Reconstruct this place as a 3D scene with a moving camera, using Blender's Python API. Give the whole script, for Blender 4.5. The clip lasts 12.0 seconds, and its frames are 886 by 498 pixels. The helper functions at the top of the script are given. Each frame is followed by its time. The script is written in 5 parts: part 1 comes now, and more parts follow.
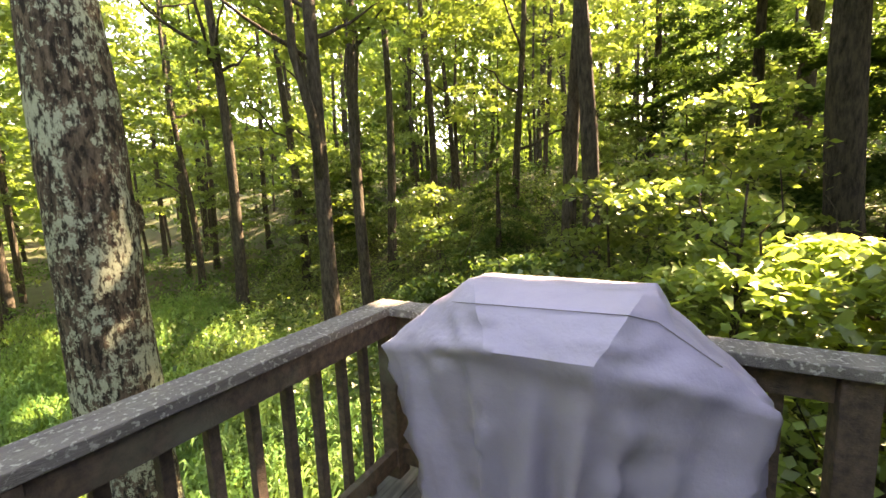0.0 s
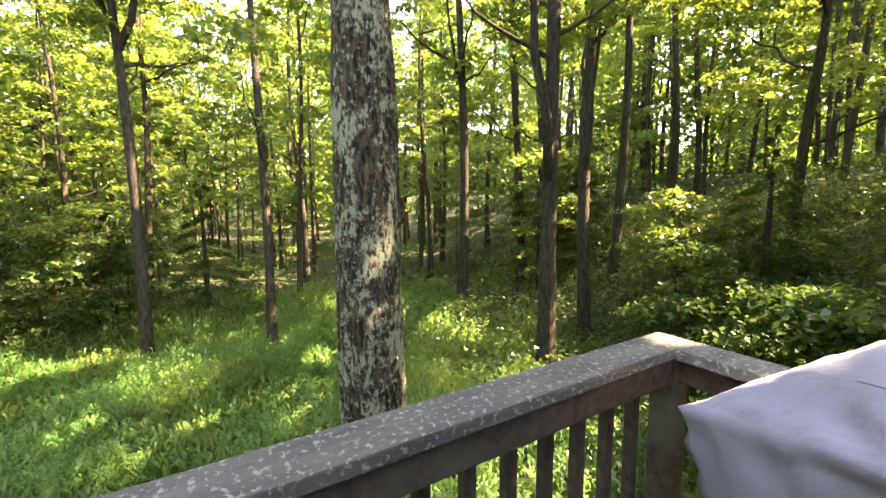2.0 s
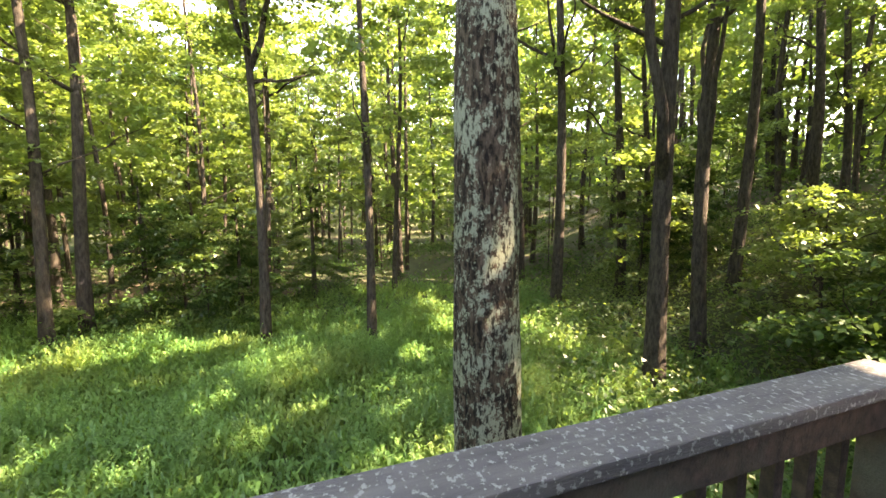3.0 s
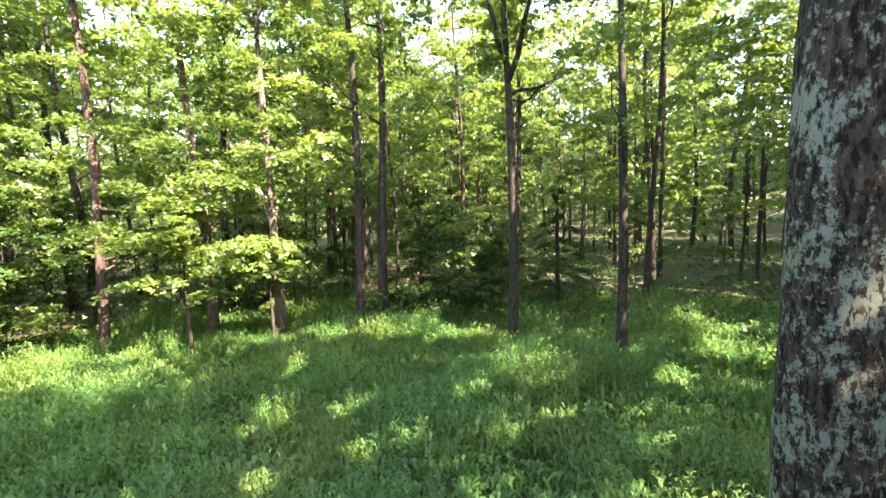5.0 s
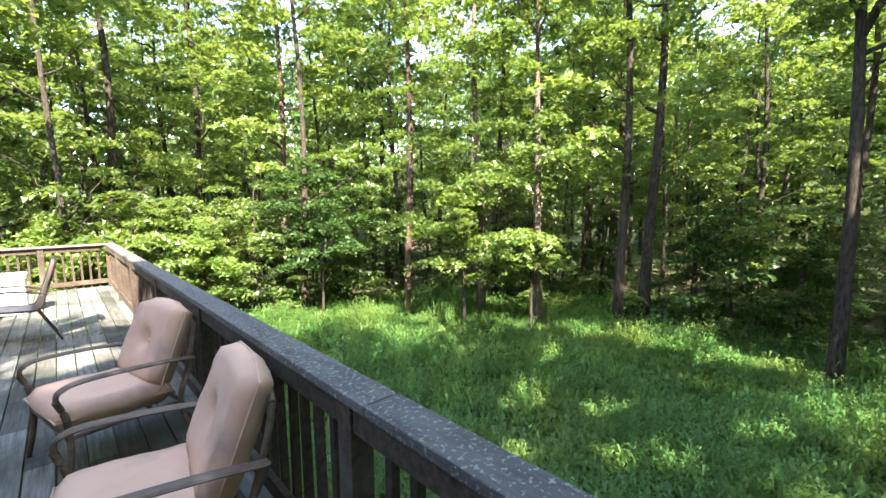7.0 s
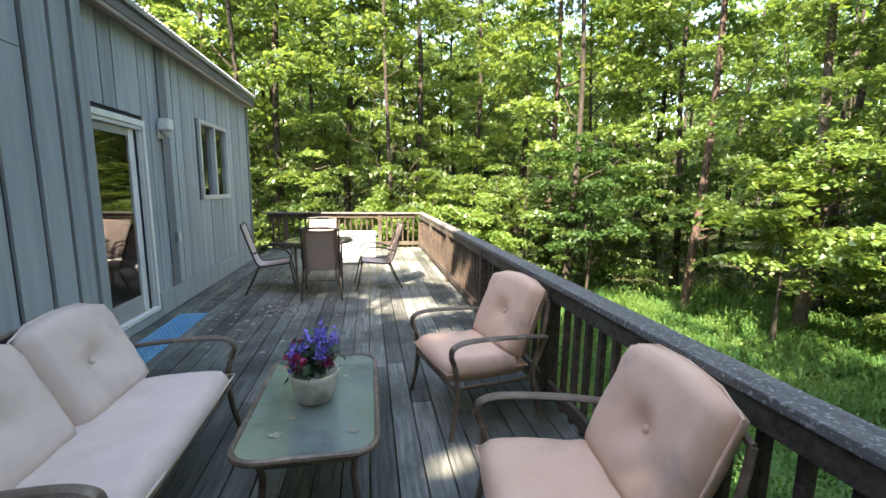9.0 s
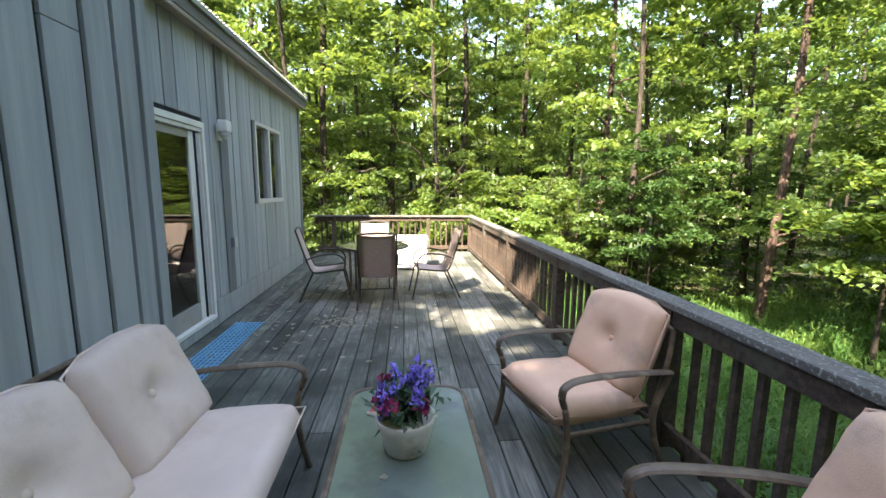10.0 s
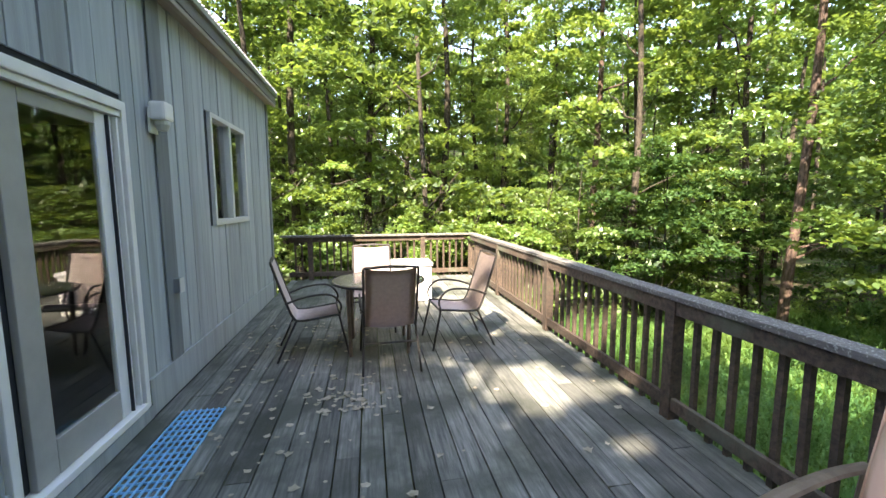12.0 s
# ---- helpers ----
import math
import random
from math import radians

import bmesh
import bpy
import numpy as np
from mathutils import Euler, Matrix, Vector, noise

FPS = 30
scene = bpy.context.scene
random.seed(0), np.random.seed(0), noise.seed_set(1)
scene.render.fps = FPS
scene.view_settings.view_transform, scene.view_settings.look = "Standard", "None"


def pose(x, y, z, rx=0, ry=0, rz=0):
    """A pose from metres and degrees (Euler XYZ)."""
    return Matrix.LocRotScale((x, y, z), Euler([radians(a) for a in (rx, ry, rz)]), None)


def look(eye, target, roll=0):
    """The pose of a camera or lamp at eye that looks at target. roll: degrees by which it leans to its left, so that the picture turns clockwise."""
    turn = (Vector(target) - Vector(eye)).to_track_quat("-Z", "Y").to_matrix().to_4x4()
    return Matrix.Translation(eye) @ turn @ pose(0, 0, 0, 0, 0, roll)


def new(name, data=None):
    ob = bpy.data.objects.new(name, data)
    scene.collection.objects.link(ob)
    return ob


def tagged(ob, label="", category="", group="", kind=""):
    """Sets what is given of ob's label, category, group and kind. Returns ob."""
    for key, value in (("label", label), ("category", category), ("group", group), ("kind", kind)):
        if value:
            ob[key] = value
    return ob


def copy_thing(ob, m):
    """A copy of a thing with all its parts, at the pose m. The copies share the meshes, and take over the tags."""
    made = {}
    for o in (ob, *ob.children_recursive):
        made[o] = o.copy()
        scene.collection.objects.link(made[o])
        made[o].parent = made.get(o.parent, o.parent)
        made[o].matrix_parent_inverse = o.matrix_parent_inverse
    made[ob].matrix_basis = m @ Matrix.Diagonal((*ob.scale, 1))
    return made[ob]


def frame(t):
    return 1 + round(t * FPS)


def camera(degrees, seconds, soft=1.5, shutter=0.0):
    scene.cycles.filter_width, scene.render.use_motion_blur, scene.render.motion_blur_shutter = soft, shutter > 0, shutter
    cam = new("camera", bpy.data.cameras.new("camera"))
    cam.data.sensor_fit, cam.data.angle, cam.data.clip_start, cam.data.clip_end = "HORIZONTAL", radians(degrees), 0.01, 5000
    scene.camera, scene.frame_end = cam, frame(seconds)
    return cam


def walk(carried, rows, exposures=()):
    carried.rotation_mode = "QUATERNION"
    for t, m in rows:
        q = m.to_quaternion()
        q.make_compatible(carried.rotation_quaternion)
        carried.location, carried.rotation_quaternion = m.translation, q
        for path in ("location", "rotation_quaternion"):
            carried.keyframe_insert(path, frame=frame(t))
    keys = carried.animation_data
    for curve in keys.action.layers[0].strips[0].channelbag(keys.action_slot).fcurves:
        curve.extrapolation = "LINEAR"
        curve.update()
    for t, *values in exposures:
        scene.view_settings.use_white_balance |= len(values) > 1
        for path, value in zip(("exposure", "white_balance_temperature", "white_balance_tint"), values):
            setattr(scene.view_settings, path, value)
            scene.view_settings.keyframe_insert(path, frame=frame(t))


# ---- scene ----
cam = camera(94.5, 12.0)
PATH = [
    (0, (2.421, -6.19, 1.392), (3.398, -7.914, 1.123), -2.2),
    (0.5, (2.504, -6.209, 1.383), (3.695, -7.795, 1.124), -2.0),
    (1, (2.638, -6.231, 1.392), (4.025, -7.651, 1.142), -1.5),
    (1.5, (2.76, -6.278, 1.388), (4.318, -7.51, 1.152), -0.7),
    (2, (2.819, -6.277, 1.382), (4.51, -7.32, 1.152), -0.3),
    (2.5, (2.863, -6.218, 1.38), (4.654, -7.079, 1.156), -0.2),
    (3, (2.966, -6.11, 1.377), (4.837, -6.78, 1.153), -0.4),
    (3.2, (3.035, -6.035, 1.381), (4.933, -6.624, 1.158), -0.6),
    (4.8, (3.13, -5.9, 1.47), (5.092, -5.574, 1.257), -2.1),
    (5.0, (3.12, -5.88, 1.5), (5.06, -5.441, 1.288), -2.0),
    (5.5, (3.04, -5.809, 1.572), (4.9, -5.105, 1.36), -1.7),
    (6, (3.053, -5.848, 1.527), (4.791, -4.879, 1.326), -1.2),
    (6.5, (3.016, -5.796, 1.515), (4.589, -4.578, 1.313), -1.1),
    (7, (2.884, -5.714, 1.51), (4.245, -4.263, 1.309), -0.8),
    (7.5, (2.723, -5.535, 1.489), (3.821, -3.877, 1.276), -0.6),
    (7.7, (2.635, -5.453, 1.487), (3.633, -3.735, 1.262), 0.6),
    (9.3, (2.292, -4.957, 1.516), (2.555, -2.997, 1.214), 0.5),
    (9.5, (2.247, -4.88, 1.525), (2.473, -2.916, 1.222), 0.6),
    (10, (2.064, -4.605, 1.508), (2.245, -2.635, 1.217), 0.5),
    (10.5, (1.917, -4.274, 1.497), (2.092, -2.301, 1.223), 0.2),
    (11, (1.778, -3.883, 1.509), (1.992, -1.912, 1.246), 0.1),
    (11.5, (1.63, -3.492, 1.499), (1.907, -1.527, 1.252), -0.1),
    (12, (1.549, -3.122, 1.509), (1.898, -1.165, 1.282), -0.2),
]
walk(cam, [(t, look(eye, target, roll)) for t, eye, target, roll in PATH], exposures=[(0, 4.2, 11200, 27), (1.5, 4.15, 10500, 27), (3.2, 4.0, 9000, 27), (5, 3.74, 7400, 26), (7.5, 3.2, 7000, 17), (9.5, 3.1, 7450, 18), (11.5, 3.1, 7500, 18), (12, 3.12, 7450, 18)])

# ---- light ----
SUN_AZ, SUN_EL = radians(242), radians(46)
world = bpy.data.worlds.new("sky")
scene.world = world
world.use_nodes = True
wn = world.node_tree.nodes
sky = wn.new("ShaderNodeTexSky")
sky.sky_type, sky.sun_disc = "NISHITA", False
sky.sun_elevation, sky.sun_rotation = SUN_EL, radians(90) - SUN_AZ
world.node_tree.links.new(sky.outputs[0], wn["Background"].inputs[0])
wn["Background"].inputs[1].default_value = 0.15
sun = new("sun", bpy.data.lights.new("sun", "SUN"))
sun.data.energy, sun.data.angle, sun.data.color = 4.0, radians(0.5), (1.0, 0.93, 0.8)
SUN_DIR = Vector((math.cos(SUN_AZ) * math.cos(SUN_EL), math.sin(SUN_AZ) * math.cos(SUN_EL), math.sin(SUN_EL)))
sun.matrix_world = look(SUN_DIR * 60, (0, 0, 0))


# ---- materials ----
def nodes_of(name):
    m = bpy.data.materials.new(name)
    m.use_nodes = True
    return m, m.node_tree.nodes, m.node_tree.links


def ramp(n, l, src, stops):
    r = n.new("ShaderNodeValToRGB")
    while len(r.color_ramp.elements) < len(stops):
        r.color_ramp.elements.new(0.5)
    for e, (p, c) in zip(r.color_ramp.elements, stops):
        e.position, e.color = p, (*c, 1)
    l.new(src, r.inputs[0])
    return r.outputs[0]


def noise_of(n, l, scale, detail=6, stretch=(1, 1, 1), rough=0.6):
    tc, mp, nz = n.new("ShaderNodeTexCoord"), n.new("ShaderNodeMapping"), n.new("ShaderNodeTexNoise")
    mp.inputs["Scale"].default_value = stretch
    nz.inputs["Scale"].default_value, nz.inputs["Detail"].default_value, nz.inputs["Roughness"].default_value = scale, detail, rough
    l.new(tc.outputs["Object"], mp.inputs[0])
    l.new(mp.outputs[0], nz.inputs[0])
    return nz.outputs["Fac"]


def mixed(n, l, a, b, fac, mode="MIX"):
    x = n.new("ShaderNodeMix")
    x.data_type, x.blend_type = "RGBA", mode
    for sock, v in ((x.inputs[0], fac), (x.inputs[6], a), (x.inputs[7], b)):
        if hasattr(v, "links"):
            l.new(v, sock)
        else:
            sock.default_value = (*v, 1) if isinstance(v, tuple) else v
    return x.outputs[2]


def surface(name, lo, hi, scale=6, rough=0.8, bump=0.2, stretch=(1, 1, 1), stain=None, stain_scale=1.3, vary=0.0, metal=0.0, fine=40, spec=0.5, stain_at=(0.52, 0.66)):
    """Two colours in a grain, a stain colour in larger patches, a fine relief, and a change from piece to piece."""
    m, n, l = nodes_of(name)
    b = n["Principled BSDF"]
    col = ramp(n, l, noise_of(n, l, scale, 8, stretch), [(0.3, lo), (0.7, hi)])
    if stain:
        f = ramp(n, l, noise_of(n, l, stain_scale, 5, stretch if stain_scale < 1 else (1, 1, 1)), [(stain_at[0], (0, 0, 0)), (stain_at[1], (1, 1, 1))])
        col = mixed(n, l, col, stain, f)
    if vary:
        oi, hv, mr = n.new("ShaderNodeObjectInfo"), n.new("ShaderNodeHueSaturation"), n.new("ShaderNodeMapRange")
        mr.inputs[3].default_value, mr.inputs[4].default_value = 1 - vary, 1 + vary
        l.new(oi.outputs["Random"], mr.inputs[0])
        l.new(mr.outputs[0], hv.inputs["Value"])
        l.new(col, hv.inputs["Color"])
        col = hv.outputs[0]
    l.new(col, b.inputs["Base Color"])
    b.inputs["Roughness"].default_value, b.inputs["Metallic"].default_value = rough, metal
    b.inputs["Specular IOR Level"].default_value = spec
    if bump:
        bp = n.new("ShaderNodeBump")
        bp.inputs["Strength"].default_value, bp.inputs["Distance"].default_value = bump, 0.02
        l.new(noise_of(n, l, fine, 6, stretch), bp.inputs["Height"])
        l.new(bp.outputs[0], b.inputs["Normal"])
    return m


def leaf_material(name, dark, light, through_col, glow=0.45, tone=0.25, drift=None, sheen=0.06):
    """Leaves: a matt face that lets part of the light through, different from leaf to leaf and from tree to tree."""
    m, n, l = nodes_of(name)
    n.remove(n["Principled BSDF"])
    geo, oi = n.new("ShaderNodeNewGeometry"), n.new("ShaderNodeObjectInfo")
    col = ramp(n, l, geo.outputs["Random Per Island"], [(0.0, dark), (1.0, light)])
    if drift:
        col = mixed(n, l, col, drift, ramp(n, l, noise_of(n, l, 0.55, 4), [(0.48, (0, 0, 0)), (0.68, (0.8, 0.8, 0.8))]))
    hv, mr = n.new("ShaderNodeHueSaturation"), n.new("ShaderNodeMapRange")
    mr.inputs[3].default_value, mr.inputs[4].default_value = 1 - tone, 1 + tone
    l.new(oi.outputs["Random"], mr.inputs[0])
    l.new(mr.outputs[0], hv.inputs["Value"])
    l.new(col, hv.inputs["Color"])
    d, t, g = n.new("ShaderNodeBsdfDiffuse"), n.new("ShaderNodeBsdfTranslucent"), n.new("ShaderNodeBsdfGlossy")
    l.new(hv.outputs[0], d.inputs[0])
    l.new(mixed(n, l, hv.outputs[0], through_col, 0.6), t.inputs[0])
    g.inputs["Roughness"].default_value = 0.45
    g.inputs[0].default_value = (0.8, 0.85, 0.8, 1)
    a, b = n.new("ShaderNodeMixShader"), n.new("ShaderNodeMixShader")
    a.inputs[0].default_value, b.inputs[0].default_value = glow, sheen
    l.new(d.outputs[0], a.inputs[1])
    l.new(t.outputs[0], a.inputs[2])
    l.new(a.outputs[0], b.inputs[1])
    l.new(g.outputs[0], b.inputs[2])
    l.new(b.outputs[0], n["Material Output"].inputs[0])
    return m


def bark(name, lo, hi, lichen, amount, scale=9):
    """Furrowed bark, with crusts of lichen where amount is above nought."""
    m, n, l = nodes_of(name)
    b = n["Principled BSDF"]
    plates = noise_of(n, l, scale, 8, (1.6, 1.6, 0.45), 0.7)
    col = ramp(n, l, plates, [(0.36, lo), (0.6, hi)])
    furrow = noise_of(n, l, scale * 1.3, 6, (1.5, 1.5, 0.55), 0.65)
    if amount:
        add, half = n.new("ShaderNodeMath"), n.new("ShaderNodeMath")
        add.operation, half.operation = "MULTIPLY_ADD", "MULTIPLY"
        add.inputs[1].default_value, half.inputs[1].default_value = 0.58, 0.42
        l.new(noise_of(n, l, 4, 4, (1, 1, 0.6), 0.6), half.inputs[0])
        l.new(noise_of(n, l, 26, 10, (1, 1, 0.8), 0.78), add.inputs[0])
        l.new(half.outputs[0], add.inputs[2])
        patch = ramp(n, l, add.outputs[0], [(0.53 - amount, (0, 0, 0)), (0.55 - amount, (1, 1, 1))])
        crust = mixed(n, l, tuple(c * 0.6 for c in lichen), tuple(c * 1.5 for c in lichen), noise_of(n, l, 75, 8, rough=0.8))
        col = mixed(n, l, col, crust, patch)
        # dark brown furrows, deepened in colour for the shade that the relief lacks
        col = mixed(n, l, col, (0.02, 0.016, 0.012), ramp(n, l, furrow, [(0.41, (0.92, 0.92, 0.92)), (0.49, (0, 0, 0))]))
    l.new(col, b.inputs["Base Color"])
    b.inputs["Roughness"].default_value = 0.95
    b.inputs["Specular IOR Level"].default_value = 0.2
    bp, bq = n.new("ShaderNodeBump"), n.new("ShaderNodeBump")
    bp.inputs["Strength"].default_value, bp.inputs["Distance"].default_value = 1.0, 0.03
    bq.inputs["Strength"].default_value, bq.inputs["Distance"].default_value = 0.9, 0.05
    l.new(noise_of(n, l, scale * 2.2, 8, (1.8, 1.8, 0.4), 0.75), bp.inputs["Height"])
    l.new(furrow, bq.inputs["Height"])
    l.new(bq.outputs[0], bp.inputs["Normal"])
    l.new(bp.outputs[0], b.inputs["Normal"])
    return m


def glass(name, tint, rough=0.0):
    m, n, l = nodes_of(name)
    b = n["Principled BSDF"]
    b.inputs["Base Color"].default_value = (*tint, 1)
    b.inputs["Transmission Weight"].default_value, b.inputs["Roughness"].default_value, b.inputs["IOR"].default_value = 1.0, rough, 1.5
    return m


M = {}
M["deck"] = surface("deck_wood", (0.042, 0.048, 0.042), (0.195, 0.2, 0.18), 5, 0.8, 0.45, (8, 0.55, 4), (0.05, 0.058, 0.046), 1.6, 0.36, fine=30, stain_at=(0.46, 0.62))
M["rail"] = surface("rail_wood", (0.022, 0.016, 0.012), (0.10, 0.071, 0.05), 6, 0.85, 0.4, (5, 5, 5), (0.08, 0.085, 0.06), 2.2, 0.18, fine=26)
M["cap"] = surface("cap_wood", (0.07, 0.07, 0.066), (0.15, 0.143, 0.13), 5, 0.9, 0.5, (5, 0.8, 4), (0.27, 0.285, 0.255), 58, 0.12, fine=34, stain_at=(0.555, 0.62))
M["siding"] = surface("siding_wood", (0.29, 0.327, 0.34), (0.39, 0.43, 0.445), 3, 0.85, 0.25, (6, 6, 0.35), (0.26, 0.285, 0.29), 0.9, 0.10, fine=26)
M["trim"] = surface("grey_trim", (0.13, 0.148, 0.158), (0.19, 0.208, 0.218), 4, 0.8, 0.2, (5, 5, 0.4), vary=0.05)
# near black: backing walls in it put the shade of the open joints into colour
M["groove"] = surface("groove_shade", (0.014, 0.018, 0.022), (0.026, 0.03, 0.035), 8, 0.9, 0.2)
M["white"] = surface("white_vinyl", (0.68, 0.69, 0.67), (0.78, 0.78, 0.76), 5, 0.45, 0.05)
M["panel"] = surface("panel_vinyl", (0.50, 0.515, 0.49), (0.58, 0.59, 0.565), 5, 0.5, 0.05)
# the door's white vinyl again, greyed so that the colour carries the shade
M["stile"] = surface("shaded_vinyl", (0.30, 0.30, 0.28), (0.37, 0.365, 0.345), 5, 0.5, 0.05)
M["roof"] = surface("roof_metal", (0.30, 0.31, 0.33), (0.42, 0.43, 0.44), 4, 0.45, 0.1, metal=0.6)
M["fascia"] = surface("fascia_wood", (0.11, 0.11, 0.10), (0.18, 0.175, 0.16), 4, 0.85, 0.2, (4, 0.5, 4))
M["soffit"] = surface("soffit_wood", (0.24, 0.21, 0.17), (0.34, 0.30, 0.25), 4, 0.85, 0.2, (4, 0.5, 4))
M["cushion"] = surface("cushion_cloth", (0.58, 0.375, 0.265), (0.66, 0.45, 0.33), 4, 0.95, 0.18, stain=(0.46, 0.325, 0.25), stain_scale=3, fine=160, spec=0.15)
M["sofa_cushion"] = surface("sofa_cloth", (0.62, 0.495, 0.425), (0.70, 0.57, 0.50), 4, 0.95, 0.18, stain=(0.57, 0.455, 0.39), stain_scale=3, fine=160, spec=0.15)
M["bronze"] = surface("bronze_metal", (0.10, 0.072, 0.052), (0.18, 0.135, 0.10), 12, 0.5, 0.1, stain=(0.26, 0.20, 0.15), stain_scale=8, metal=0.3)
M["black"] = surface("black_metal", (0.018, 0.016, 0.016), (0.04, 0.036, 0.034), 12, 0.45, 0.05, metal=0.3)
M["sling"] = surface("sling_mesh", (0.44, 0.37, 0.34), (0.54, 0.455, 0.42), 30, 0.85, 0.1, fine=200, spec=0.2)
M["glass"] = glass("window_glass", (0.85, 0.9, 0.88))
M["cover"] = surface("cover_cloth", (0.23, 0.222, 0.30), (0.30, 0.29, 0.38), 3, 0.6, 0.4, stain=(0.20, 0.192, 0.222), stain_scale=2.2, fine=11, spec=0.35)
M["seam"] = surface("seam_thread", (0.12, 0.115, 0.13), (0.16, 0.15, 0.17), 20, 0.9, 0.1)
M["room"] = surface("room_paint", (0.16, 0.14, 0.12), (0.22, 0.19, 0.16), 2, 0.9, 0.05)
M["mat"] = surface("blue_plastic", (0.13, 0.42, 0.72), (0.21, 0.53, 0.82), 6, 0.4, 0.05)
M["pot"] = surface("pot_glaze", (0.55, 0.52, 0.45), (0.70, 0.66, 0.58), 9, 0.5, 0.1, stain=(0.40, 0.36, 0.28), stain_scale=7)
M["soil"] = surface("soil", (0.03, 0.022, 0.016), (0.06, 0.045, 0.03), 30, 0.95, 0.6)
M["petal_blue"] = surface("petal_blue", (0.16, 0.13, 0.55), (0.28, 0.22, 0.75), 20, 0.7, 0.0)
M["petal_red"] = surface("petal_red", (0.55, 0.02, 0.07), (0.75, 0.05, 0.12), 20, 0.7, 0.0)
M["petal_dark"] = surface("petal_dark", (0.20, 0.01, 0.06), (0.32, 0.02, 0.10), 20, 0.7, 0.0)
M["stem"] = leaf_material("stem_green", (0.02, 0.06, 0.03), (0.06, 0.13, 0.07), (0.1, 0.25, 0.05), 0.2)
M["dry_leaf"] = surface("dry_leaf", (0.16, 0.15, 0.10), (0.46, 0.42, 0.33), 8, 0.9, 0.2, vary=0.3)
M["ground"] = surface("ground_soil", (0.03, 0.036, 0.014), (0.055, 0.075, 0.022), 1.5, 0.95, 0.4, stain=(0.06, 0.045, 0.025), stain_scale=0.25, fine=12)
M["grass"] = leaf_material("meadow_green", (0.03, 0.105, 0.034), (0.12, 0.27, 0.082), (0.29, 0.43, 0.06), 0.48, 0.0, (0.165, 0.225, 0.06), 0.02)
M["stalk"] = leaf_material("stalk_green", (0.07, 0.17, 0.04), (0.17, 0.31, 0.08), (0.30, 0.5, 0.09), 0.45, 0.0)
M["leaf"] = leaf_material("maple_leaf", (0.035, 0.075, 0.02), (0.115, 0.195, 0.047), (0.30, 0.42, 0.06), 0.48)
# sunlit and shaded tones of the maple leaf; the dark one also serves the hemlocks
M["leaf_bright"] = leaf_material("sunlit_leaf", (0.06, 0.125, 0.028), (0.155, 0.25, 0.055), (0.38, 0.49, 0.08), 0.5)
M["leaf_dark"] = leaf_material("dark_leaf", (0.015, 0.042, 0.014), (0.06, 0.12, 0.036), (0.15, 0.26, 0.04), 0.38, sheen=0.015)
M["leaf_far"] = leaf_material("far_leaf", (0.04, 0.085, 0.02), (0.11, 0.19, 0.045), (0.24, 0.38, 0.05), 0.5)
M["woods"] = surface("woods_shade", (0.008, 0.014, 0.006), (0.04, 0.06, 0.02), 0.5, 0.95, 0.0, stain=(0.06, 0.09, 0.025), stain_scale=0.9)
M["bark_big"] = bark("lichen_bark", (0.026, 0.021, 0.015), (0.19, 0.145, 0.10), (0.43, 0.48, 0.34), 0.03, 20)
M["bark"] = bark("grey_bark", (0.022, 0.019, 0.015), (0.08, 0.069, 0.053), (0.17, 0.19, 0.13), 0.0, 12)
M["bark_red"] = bark("red_bark", (0.045, 0.033, 0.027), (0.145, 0.10, 0.078), (0.3, 0.3, 0.25), 0.0, 14)
M["bark_pale"] = bark("pale_bark", (0.07, 0.056, 0.046), (0.2, 0.158, 0.128), (0.3, 0.3, 0.25), 0.0, 12)


# ---- building tools ----
def part(name, bm, material, parent, label="", smooth=False):
    me = bpy.data.meshes.new(name)
    bm.to_mesh(me)
    bm.free()
    me.materials.append(M[material])
    if smooth:
        for p in me.polygons:
            p.use_smooth = True
    ob = new(name, me)
    ob.parent = parent
    if label:
        ob["label"] = label
    return ob


def thing(name, at, label, category, group="", kind=""):
    ob = new(name)
    ob.location = at
    ob.empty_display_size = 0.1
    return tagged(ob, label, category, group, kind)


def box(x0, x1, y0, y1, z0, z1, bevel=0.0, bm=None, turn=None):
    bm = bm or bmesh.new()
    m = Matrix.Translation(((x0 + x1) / 2, (y0 + y1) / 2, (z0 + z1) / 2)) @ (turn or Matrix()) @ Matrix.Diagonal((x1 - x0, y1 - y0, z1 - z0, 1))
    r = bmesh.ops.create_cube(bm, size=1, matrix=m)
    if bevel:
        edges = {e for v in r["verts"] for e in v.link_edges}
        bmesh.ops.bevel(bm, geom=list(edges), offset=bevel, segments=2, affect="EDGES", profile=0.6)
    return bm


